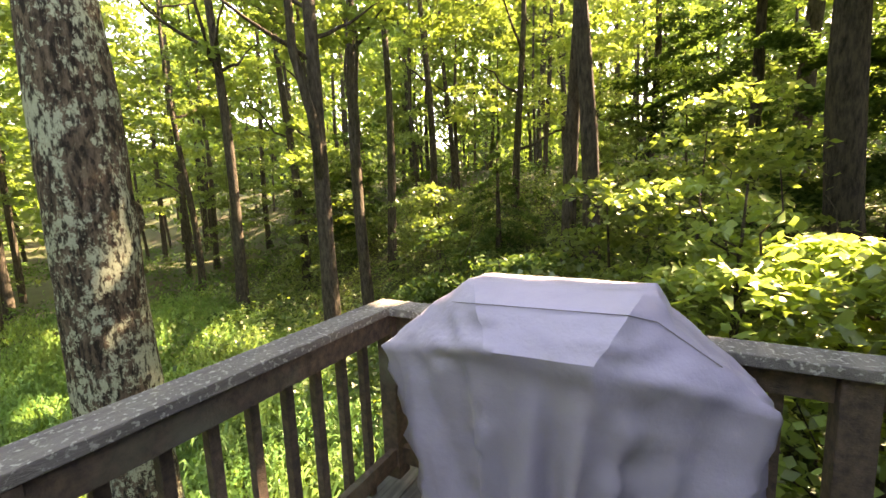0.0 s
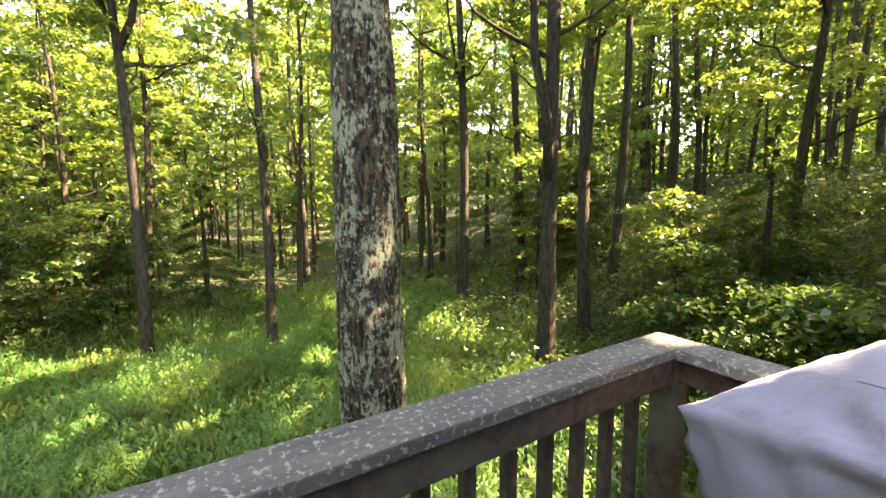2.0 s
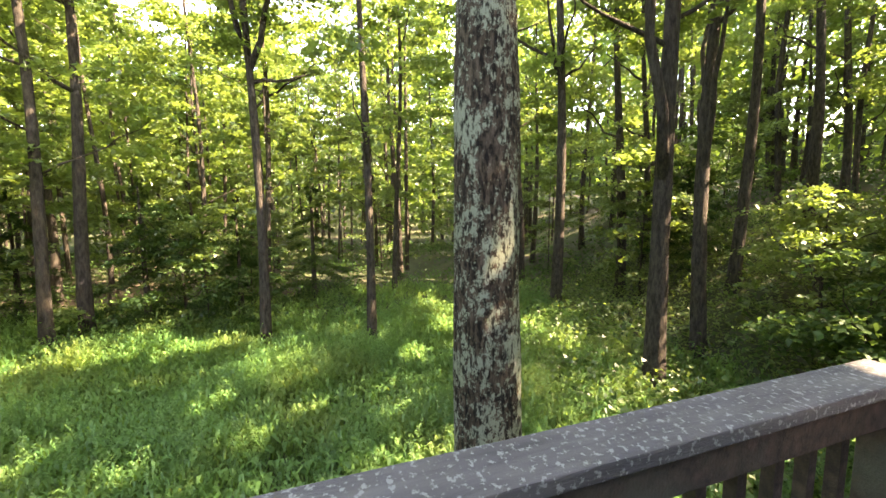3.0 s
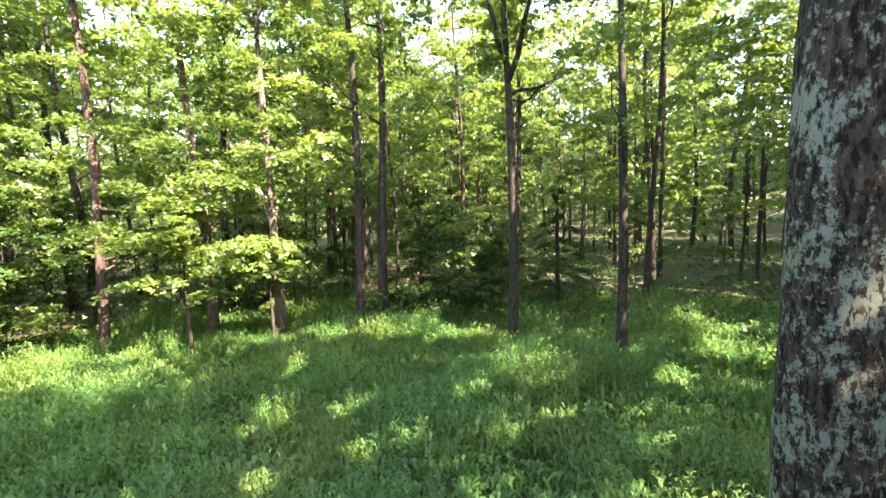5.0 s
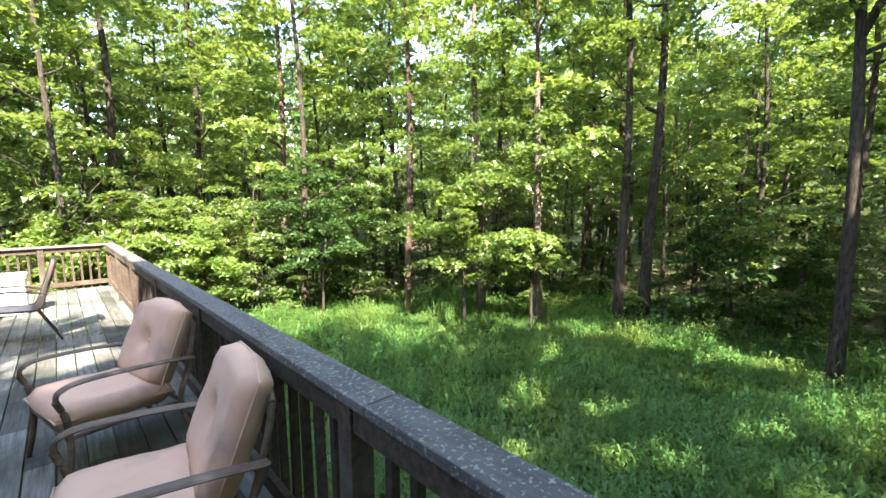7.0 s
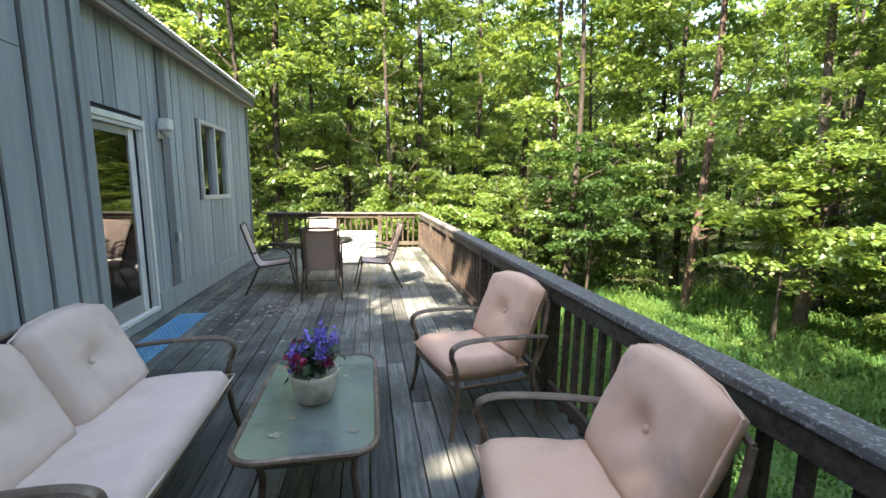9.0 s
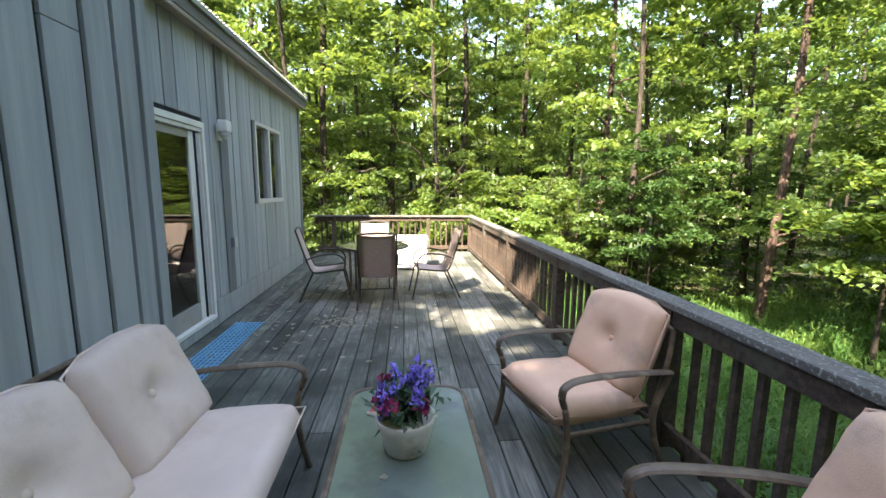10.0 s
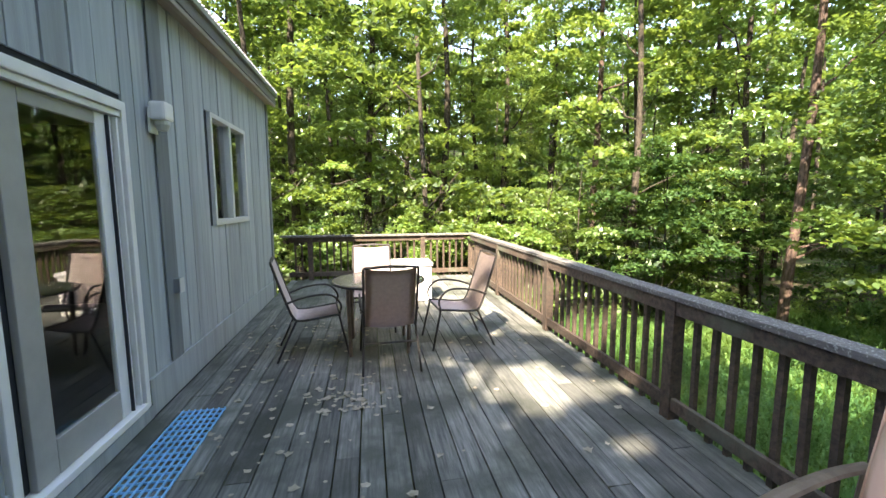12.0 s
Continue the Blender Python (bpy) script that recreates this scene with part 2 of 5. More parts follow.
def sweep(points, radius, sides=8, bm=None, closed=False, flat=1.0, up=(0, 0, 1)):
    """A tube along points; radius may be a list; flat squeezes it along up."""
    bm = bm or bmesh.new()
    pts = [Vector(p) for p in points]
    n = len(pts)
    rad = radius if isinstance(radius, (list, tuple)) else [radius] * n
    rings = []
    for i, p in enumerate(pts):
        a = pts[(i - 1) % n] if closed or i else p
        b = pts[(i + 1) % n] if closed or i < n - 1 else p
        d = (b - a).normalized()
        u = Vector(up)
        if abs(d.dot(u)) > 0.95:
            u = Vector((0, 1, 0)) if abs(d.y) < 0.9 else Vector((1, 0, 0))
        s = d.cross(u).normalized()
        w = s.cross(d)
        rings.append([bm.verts.new(p + rad[i] * (math.cos(t) * s + flat * math.sin(t) * w)) for t in (2 * math.pi * k / sides for k in range(sides))])
    for i in range(n if closed else n - 1):
        r, q = rings[i], rings[(i + 1) % n]
        for k in range(sides):
            bm.faces.new((r[k], r[(k + 1) % sides], q[(k + 1) % sides], q[k]))
    if not closed:
        bm.faces.new(rings[0][::-1])
        bm.faces.new(rings[-1])
    return bm


def arc(points, steps=8):
    """A smooth run through a few points."""
    pts = [Vector(p) for p in points]
    ext = [2 * pts[0] - pts[1], *pts, 2 * pts[-1] - pts[-2]]
    out = []
    for i in range(1, len(ext) - 2):
        p0, p1, p2, p3 = ext[i - 1:i + 3]
        for k in range(steps):
            t = k / steps
            out.append(0.5 * (2 * p1 + (p2 - p0) * t + (2 * p0 - 5 * p1 + 4 * p2 - p3) * t * t + (3 * p1 - p0 - 3 * p2 + p3) * t ** 3))
    return out + [pts[-1]]


def lathe(profile, sides=24, bm=None, at=(0, 0, 0)):
    bm = bm or bmesh.new()
    rings = [[bm.verts.new((at[0] + r * math.cos(2 * math.pi * k / sides), at[1] + r * math.sin(2 * math.pi * k / sides), at[2] + z)) for k in range(sides)] for r, z in profile]
    for a, b in zip(rings, rings[1:]):
        for k in range(sides):
            bm.faces.new((a[k], a[(k + 1) % sides], b[(k + 1) % sides], b[k]))
    bm.faces.new(rings[0][::-1])
    bm.faces.new(rings[-1])
    return bm


def pillow(w, d, h, m=None, puff=0.35, n=10, tuft=True, bm=None, arch=0.0):
    """A stuffed cushion w by d by h round its middle, with soft edges and a tuft in its top."""
    bm = bm or bmesh.new()
    grid = {}
    for side in (1, -1):
        for i in range(n + 1):
            for j in range(n + 1):
                u, v = 2 * i / n - 1, 2 * j / n - 1
                edge = i in (0, n) or j in (0, n)
                if edge and side < 0:
                    continue
                q = (1 - abs(u) ** 5) * (1 - abs(v) ** 5)
                z = side * (h / 2) * (0.55 * (q > 0) + 0.45 * q ** puff) if not edge else 0
                if tuft and side > 0:
                    z -= 0.42 * h * math.exp(-(u * u + v * v) / 0.05)
                k = 1 - 0.05 * (u * u * v * v)
                wob = Vector((u * w * 5 + side, v * d * 5, h * 9))
                z += (noise.noise(wob) * 0.010 + noise.noise(wob * 2.3) * 0.004) * (0.3 if edge else 1)
                grid[side, i, j] = bm.verts.new((u * w / 2 * k, v * d / 2 * k - arch * (1 - u * u) * max(0, -v), z))
    g = lambda s, i, j: grid.get((s, i, j)) or grid[1, i, j]
    for i in range(n):
        for j in range(n):
            bm.faces.new((g(1, i, j), g(1, i + 1, j), g(1, i + 1, j + 1), g(1, i, j + 1)))
            bm.faces.new((g(-1, i, j), g(-1, i, j + 1), g(-1, i + 1, j + 1), g(-1, i + 1, j)))
    if m:
        bmesh.ops.transform(bm, matrix=m, verts=bm.verts)
    return bm


def mesh_from(name, verts, faces, material, smooth=False):
    me = bpy.data.meshes.new(name)
    verts, faces = np.asarray(verts, np.float32).reshape(-1, 3), np.asarray(faces, np.int32)
    k = faces.shape[1]
    me.vertices.add(len(verts))
    me.vertices.foreach_set("co", verts.ravel())
    me.loops.add(faces.size)
    me.loops.foreach_set("vertex_index", faces.ravel())
    me.polygons.add(len(faces))
    me.polygons.foreach_set("loop_start", np.arange(0, faces.size, k, dtype=np.int32))
    me.polygons.foreach_set("loop_total", np.full(len(faces), k, np.int32))
    me.update(calc_edges=True)
    me.materials.append(M[material])
    return me


def ground_z(x, y):
    """The lie of the land: a meadow, and a bank that climbs to the south."""
    x, y = np.asarray(x, float), np.asarray(y, float)
    z = -2.0 + 0.10 * np.sin(x * 0.5 + 1) * np.cos(y * 0.43) + 0.05 * np.sin(x * 1.3 + y * 0.9)
    bank = 13 * np.tanh(np.clip(-11.5 - y - 0.35 * np.clip(x - 4, 0, 30), 0, 40) / 13)
    return z + 0.42 * bank * np.clip(bank / 3, 0, 1)


# ---- ground ----
def build_ground():
    step = np.concatenate([-np.geomspace(1500, 45, 14), np.arange(-40, 41, 1.0), np.geomspace(45, 1500, 14)])
    gx, gy = np.meshgrid(step, step, indexing="ij")
    n = len(step)
    v = np.stack([gx, gy, ground_z(np.clip(gx, -60, 60), np.clip(gy, -45, 60))], -1).reshape(-1, 3)
    i = (np.arange(n - 1)[:, None] * n + np.arange(n - 1)).ravel()
    me = mesh_from("ground", v, np.stack([i, i + n, i + n + 1, i + 1], -1), "ground")
    tagged(new("ground", me), "forest floor and overgrown green meadow", "ground", kind="structure")


build_ground()

# ---- deck ----
RAIL_X, RAIL_N, RAIL_S, RAIL_Z = 3.62, 5.12, -7.72, 0.88
deck = thing("deck", (1.8, -1.3, 0), "weathered grey wooden plank deck raised above the meadow", "deck", kind="structure")
deck.location = (0, 0, 0)


# ---- house ----
house = thing("house", (0, 0, 0), "grey house with vertical board siding and a metal roof", "house")
WALL_N, STEP_Y, PROUD = 3.8, -2.27, 0.76
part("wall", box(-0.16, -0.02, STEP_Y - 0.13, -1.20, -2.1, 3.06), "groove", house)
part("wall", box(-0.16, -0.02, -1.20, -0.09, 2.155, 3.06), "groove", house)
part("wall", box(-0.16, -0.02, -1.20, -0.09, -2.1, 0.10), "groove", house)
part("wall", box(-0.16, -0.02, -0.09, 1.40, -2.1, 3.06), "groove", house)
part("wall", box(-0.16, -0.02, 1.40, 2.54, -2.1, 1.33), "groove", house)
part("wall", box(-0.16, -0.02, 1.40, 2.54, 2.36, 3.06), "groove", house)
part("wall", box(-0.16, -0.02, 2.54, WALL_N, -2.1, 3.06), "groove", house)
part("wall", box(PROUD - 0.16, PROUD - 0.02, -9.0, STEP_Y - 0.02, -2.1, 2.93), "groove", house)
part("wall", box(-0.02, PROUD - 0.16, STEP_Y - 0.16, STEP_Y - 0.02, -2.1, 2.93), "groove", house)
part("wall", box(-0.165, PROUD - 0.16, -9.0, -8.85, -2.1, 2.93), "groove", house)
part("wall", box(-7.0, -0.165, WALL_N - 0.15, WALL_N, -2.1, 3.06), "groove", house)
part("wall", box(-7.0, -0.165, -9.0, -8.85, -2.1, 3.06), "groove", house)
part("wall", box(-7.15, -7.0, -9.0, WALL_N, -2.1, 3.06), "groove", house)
part("room_floor", box(-6.9, -0.17, -8.8, 3.6, -0.1, 0.05), "room", house)
part("room_ceiling", box(-6.9, -0.17, -8.8, 3.6, 2.6, 2.7), "room", house)
part("room_wall", box(-4.2, -4.0, -8.8, 3.6, 0.05, 2.6), "room", house)


def roof_part():
    """Two slopes; over the part of the house that stands forward the front slope runs further down."""
    bm = bmesh.new()
    fall = (4.23 - 3.16) / 3.66
    for x0, x1, z1, y0, y1 in ((0.16, -3.5, 4.23, STEP_Y + 0.1, WALL_N + 0.12), (PROUD + 0.14, -3.5, 4.23, -9.3, STEP_Y + 0.1), (-7.3, -3.5, 4.23, -9.3, WALL_N + 0.12)):
        z0 = z1 - fall * abs(x0 - x1)
        vs = [bm.verts.new((x, y, z + dz)) for dz in (0, 0.05) for x, z in ((x0, z0), (x1, z1)) for y in (y0, y1)]
        for f in ((0, 1, 3, 2), (4, 6, 7, 5), (0, 4, 5, 1), (2, 3, 7, 6), (0, 2, 6, 4), (1, 5, 7, 3)):
            bm.faces.new([vs[k] for k in f])
    bmesh.ops.recalc_face_normals(bm, faces=bm.faces)
    return bm


part("roof", roof_part(), "roof", house, "pale corrugated metal roof")
part("fascia", box(0.10, 0.135, STEP_Y, WALL_N + 0.1, 3.045, 3.155, 0.006), "fascia", house)
part("fascia", box(0.085, 0.128, STEP_Y, WALL_N + 0.09, 3.0, 3.042, 0.005), "soffit", house, "pale brown trim strip under the eave")
part("soffit", box(-0.02, 0.083, STEP_Y, WALL_N + 0.06, 3.03, 3.045), "soffit", house)
for y in np.arange(STEP_Y + 0.15, WALL_N + 0.1, 0.076):
    part("roof_rib", sweep([(0.165, y, 3.217), (-1.0, y, 3.558)], 0.014, 4), "roof", house)

rng = random.Random(5)
# vertical boards, each with a dark open joint beside it
y = STEP_Y + 0.02
while y < WALL_N - 0.1:
    w = rng.choice((0.15, 0.2, 0.24, 0.28))
    y1 = min(y + w, WALL_N)
    for edge in (-1.205, -0.085):
        if y < edge - 0.001 < y1:
            y1 = edge
    d = rng.uniform(-0.004, 0.004)
    spans = [(0.28, 3.025)]
    if -1.21 < y < -0.10:
        spans = [(2.20, 3.025)]
    elif y1 > 1.37 and y < 2.57:
        spans = [(0.28, 1.28), (2.41, 3.025)]
    for z0, z1 in spans:
        part("siding_board", box(-0.02, 0.0 + d, y + 0.008, y1 - 0.008, z0, z1, 0.003), "siding", house)
    y = y1
part("siding_board", box(0.0045, 0.016, 0.28, 0.47, 0.28, 3.025, 0.003), "trim", house, "darker grey batten board")
# the wall that stands forward beside the sofa: boards with wide dark grooves, some pieced from two lengths
y = STEP_Y - 0.09
for k, w in enumerate((0.16, 0.185, 0.21, 0.2, 0.22, 0.19, 0.21, 0.2, 0.2, 0.22, 0.19, 0.2, 0.21, 0.2, 0.2, 0.22, 0.2, 0.2)):
    d = rng.uniform(-0.003, 0.003)
    cut = (0, 0, 2.12, 0, 1.72, 0, 2.3)[k % 7]
    for z0, z1 in ((0.02, cut - 0.002), (cut + 0.002, 2.92)) if cut else ((0.02, 2.92),):
        part("siding_board", box(PROUD - 0.02, PROUD + d, y - w + 0.015, y - 0.015, z0, z1, 0.003), "siding", house)
    y -= w
part("corner_board", box(PROUD - 0.018, PROUD + 0.006, STEP_Y - 0.082, STEP_Y + 0.002, 0.02, 2.92, 0.004), "siding", house)
part("siding_board", box(0.02, PROUD - 0.02, STEP_Y - 0.019, STEP_Y, 0.02, 2.92, 0.003), "siding", house)
part("corner_board", box(0.002, 0.022, WALL_N - 0.08, WALL_N + 0.02, 0.02, 3.0, 0.004), "trim", house)
part("skirt_board", box(-0.02, 0.012, -0.055, WALL_N - 0.085, 0.005, 0.275, 0.004), "siding", house)
part("skirt_board", box(-0.02, 0.012, STEP_Y + 0.014, -1.206, 0.005, 0.275, 0.004), "siding", house)
part("skirt_board", box(-0.02, 0.02, -1.2, -0.06, 0.005, 0.095, 0.004), "siding", house)


def pane(parent, y0, y1, z0, z1, x):
    p = part("pane", box(x - 0.004, x + 0.004, y0, y1, z0, z1), "glass", parent)
    p.visible_shadow = False
    return p


door = thing("door_1", (0, 0, 0), "closed sliding glass patio door with white vinyl frame", "door", kind="structure")
part("door_frame", box(-0.10, 0.022, -0.14, -0.09, 0.105, 2.15, 0.006), "white", door)
part("door_frame", box(-0.10, 0.022, -1.20, -1.15, 0.105, 2.15, 0.006), "white", door)
part("door_frame", box(-0.10, 0.026, -1.15, -0.14, 2.09, 2.15, 0.006), "white", door)
part("door_frame", box(-0.10, 0.012, -1.15, -0.14, 2.05, 2.087, 0.004), "white", door)
part("door_frame", box(-0.10, 0.03, -1.15, -0.14, 0.105, 0.15, 0.006), "white", door)
part("door_panel", box(-0.05, -0.012, -0.355, -0.205, 0.155, 2.045, 0.006), "white", door)
part("door_panel", box(-0.05, -0.014, -1.03, -0.89, 0.155, 2.045, 0.006), "stile", door, "white vinyl stile coloured grey as in shade")
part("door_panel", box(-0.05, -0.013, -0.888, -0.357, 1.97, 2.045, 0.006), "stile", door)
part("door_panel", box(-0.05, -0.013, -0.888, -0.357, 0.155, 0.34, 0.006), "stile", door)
part("door_panel", box(-0.09, -0.055, -1.148, -1.0, 0.155, 2.045, 0.006), "groove", door, "dark weatherstrip stile")
pane(door, -0.89, -0.355, 0.34, 1.97, -0.03)
part("track", box(-0.012, 0.008, -0.265, -0.257, 0.16, 2.04), "groove", door)
part("track", box(-0.075, -0.03, -0.203, -0.143, 0.16, 2.04), "groove", door)
part("track", box(-0.02, 0.012, -0.19, -0.175, 0.16, 2.04), "white", door)
part("latch", box(0.0225, 0.027, -1.185, -1.165, 1.08, 1.2), "groove", door, "dark latch slot")

window = thing("window_1", (0, 0, 0), "small white slider window with two panes", "window", kind="structure")
for y0, y1, z0, z1 in ((1.39, 1.44, 1.28, 2.41), (2.50, 2.55, 1.28, 2.41), (1.44, 2.50, 2.36, 2.41), (1.44, 2.50, 1.28, 1.34), (1.94, 2.0, 1.34, 2.36)):
    part("window_frame", box(-0.10, 0.018, y0, y1, z0, z1, 0.005), "panel", window)
pane(window, 1.44, 1.94, 1.34, 2.36, -0.05)
pane(window, 2.0, 2.5, 1.34, 2.36, -0.035)

lamp = thing("wall_lamp", (0.0, 0.24, 2.13), "white plastic outdoor wall lamp on grey siding", "wall lamp")
part("back_plate", box(0.015, 0.03, -0.055, 0.055, -0.12, 0.06, 0.005), "white", lamp)
part("shade", box(0.03, 0.14, -0.07, 0.07, -0.03, 0.10, 0.02), "white", lamp, smooth=False)
part("lens", lathe([(0.03, -0.10), (0.05, -0.06), (0.05, -0.03)], 14, at=(0.085, 0, 0)), "panel", lamp, "frosted lens")

# ---- railing ----
railing = thing("deck_railing", (RAIL_X, 0, 0), "weathered wooden deck railing with flat lichen-speckled cap and square balusters", "railing")
railing.location = (0, 0, 0)
BALUSTER = box(-0.017, 0.017, -0.017, 0.017, -0.06, 0.80)
baluster_me = bpy.data.meshes.new("baluster")
BALUSTER.to_mesh(baluster_me)
BALUSTER.free()
baluster_me.materials.append(M["rail"])


def baluster(x, y, lean):
    ob = new("baluster", baluster_me)
    ob.parent = railing
    ob.matrix_basis = pose(x, y, 0.02, lean, lean * 0.7, lean * 3)


POSTS_Y = (-6.38, -4.48, -2.45, -0.70, 1.32, 3.20)
r2 = random.Random(8)
for y in (RAIL_S, *POSTS_Y, RAIL_N):
    part("post", box(3.555, 3.645, y - 0.045, y + 0.045, -0.25, 0.84, 0.004), "rail", railing)
for x in (0.40, 2.60):
    part("post", box(x - 0.045, x + 0.045, RAIL_N - 0.045, RAIL_N + 0.045, -0.25, 0.84, 0.004), "rail", railing)
for x in (0.85, 1.95):
    part("post", box(x - 0.045, x + 0.045, RAIL_S - 0.045, RAIL_S + 0.045, -0.25, 0.84, 0.004), "rail", railing)
ys = [RAIL_S - 0.07, -4.62, -0.70, 3.20, RAIL_N + 0.07]
for a, b in zip(ys, ys[1:]):
    part("cap", box(3.55, 3.69, a + 0.002, b - 0.002, 0.842, 0.88, 0.005), "cap", railing)
part("cap", box(-0.15, 3.548, RAIL_N - 0.07, RAIL_N + 0.07, 0.842, 0.88, 0.005), "cap", railing)
part("cap", box(0.78, 3.548, RAIL_S - 0.07, RAIL_S + 0.07, 0.842, 0.88, 0.005), "cap", railing)
stops = (RAIL_S, *POSTS_Y, RAIL_N)
for a, b in zip(stops, stops[1:]):
    part("top_rail", box(3.565, 3.600, a + 0.046, b - 0.046, 0.745, 0.838, 0.004), "rail", railing)
    part("bottom_rail", box(3.565, 3.600, a + 0.046, b - 0.046, 0.07, 0.16, 0.004), "rail", railing)
    n = round((b - a - 0.09) / 0.135)
    for k in range(1, n):
        baluster(3.621, a + 0.045 + (b - a - 0.09) * k / n, r2.uniform(-0.4, 0.4))
for yy, sign, xs in ((RAIL_N, 1, (-0.05, 0.40, 2.60, 3.60)), (RAIL_S, -1, (0.85, 1.95, 3.60))):
    for a, b in zip(xs, xs[1:]):
        part("top_rail", box(a + 0.046, b - 0.046, yy - 0.02, yy + 0.014, 0.745, 0.838, 0.004), "rail", railing)
        part("bottom_rail", box(a + 0.046, b - 0.046, yy - 0.02, yy + 0.014, 0.07, 0.16, 0.004), "rail", railing)
        n = round((b - a - 0.09) / 0.135)
        for k in range(1, n):
            baluster(a + 0.045 + (b - a - 0.09) * k / n, yy + sign * 0.035, r2.uniform(-0.4, 0.4))


# ---- patio furniture ----
def armchair():
    """A cushioned armchair that faces +y, its base at the origin."""
    c = thing("patio_armchair", (0, 0, 0), "bronze metal patio armchair with tan button-tufted cushions beside the railing", "armchair", "armchairs by the railing")
    part("seat_cushion", pillow(0.60, 0.60, 0.15, pose(0, 0.04, 0.375, 3), 0.3, 12, False), "cushion", c, smooth=True)
    back = part("back_cushion", pillow(0.58, 0.52, 0.15, pose(0, -0.27, 0.63, -68), 0.35, 16, arch=0.035), "cushion", c, smooth=True)
    part("button", lathe([(0.006, -0.008), (0.018, -0.003), (0.018, 0.005), (0.008, 0.011)], 10), "cushion", back, smooth=True).matrix_basis = pose(0, -0.27, 0.63, -68) @ pose(0, 0, 0.024)
    part("piping", sweep([pose(0, 0.04, 0.375, 3) @ Vector(p) for p in ((-0.29, -0.29, 0), (0.29, -0.29, 0), (0.29, 0.29, 0), (-0.29, 0.29, 0))], 0.006, 6, closed=True), "cushion", c)
    ring = [pose(0, -0.27, 0.63, -68) @ Vector((u * 0.288, v * 0.258 - 0.035 * (1 - u * u) * max(0, -v), 0.002)) for u, v in ((-1, 1), (0, 1), (1, 1), (1, 0), (1, -0.92), (0.6, -1), (0, -1), (-0.6, -1), (-1, -0.92), (-1, 0))]
    part("piping", sweep(ring, 0.006, 6, closed=True), "cushion", back)
    for s in (-1, 1):
        x = s * 0.335
        part("arm", sweep(arc([(x, 0.33, 0.52), (x, 0.31, 0.575), (x, 0.2, 0.60), (x, -0.1, 0.585), (x * 0.97, -0.36, 0.55)]), 0.027, 8, flat=0.45), "bronze", c)
        part("front_leg", sweep(arc([(x, 0.33, 0.53), (x * 0.98, 0.29, 0.40), (x, 0.29, 0.2), (x * 1.03, 0.33, 0.0)]), 0.017, 8), "bronze", c)
        part("back_leg", sweep(arc([(x * 0.97, -0.36, 0.55), (x * 0.95, -0.27, 0.3), (x, -0.34, 0.0)]), 0.017, 8), "bronze", c)
        part("back_post", sweep(arc([(x * 0.9, -0.27, 0.3), (x * 0.9, -0.36, 0.6), (x * 0.85, -0.40, 0.76)]), 0.014, 8), "bronze", c)
    part("back_rail", sweep(arc([(-0.285, -0.40, 0.76), (-0.15, -0.41, 0.79), (0.15, -0.41, 0.79), (0.285, -0.40, 0.76)]), 0.014, 8), "bronze", c)
    part("seat_frame", sweep([(-0.31, -0.28, 0.28), (0.31, -0.28, 0.28), (0.31, 0.29, 0.30), (-0.31, 0.29, 0.30)], 0.015, 8, closed=True), "bronze", c)
    part("tie", sweep(arc([(0.29, -0.40, 0.66), (0.32, -0.44, 0.60), (0.30, -0.46, 0.55)]), 0.008, 6), "cushion", c)
    return c


chair_a = armchair()
chair_a.matrix_basis = pose(3.04, -2.43, 0, 0, 0, 104)
copy_thing(chair_a, pose(3.08, -3.80, 0, 0, 0, 83))


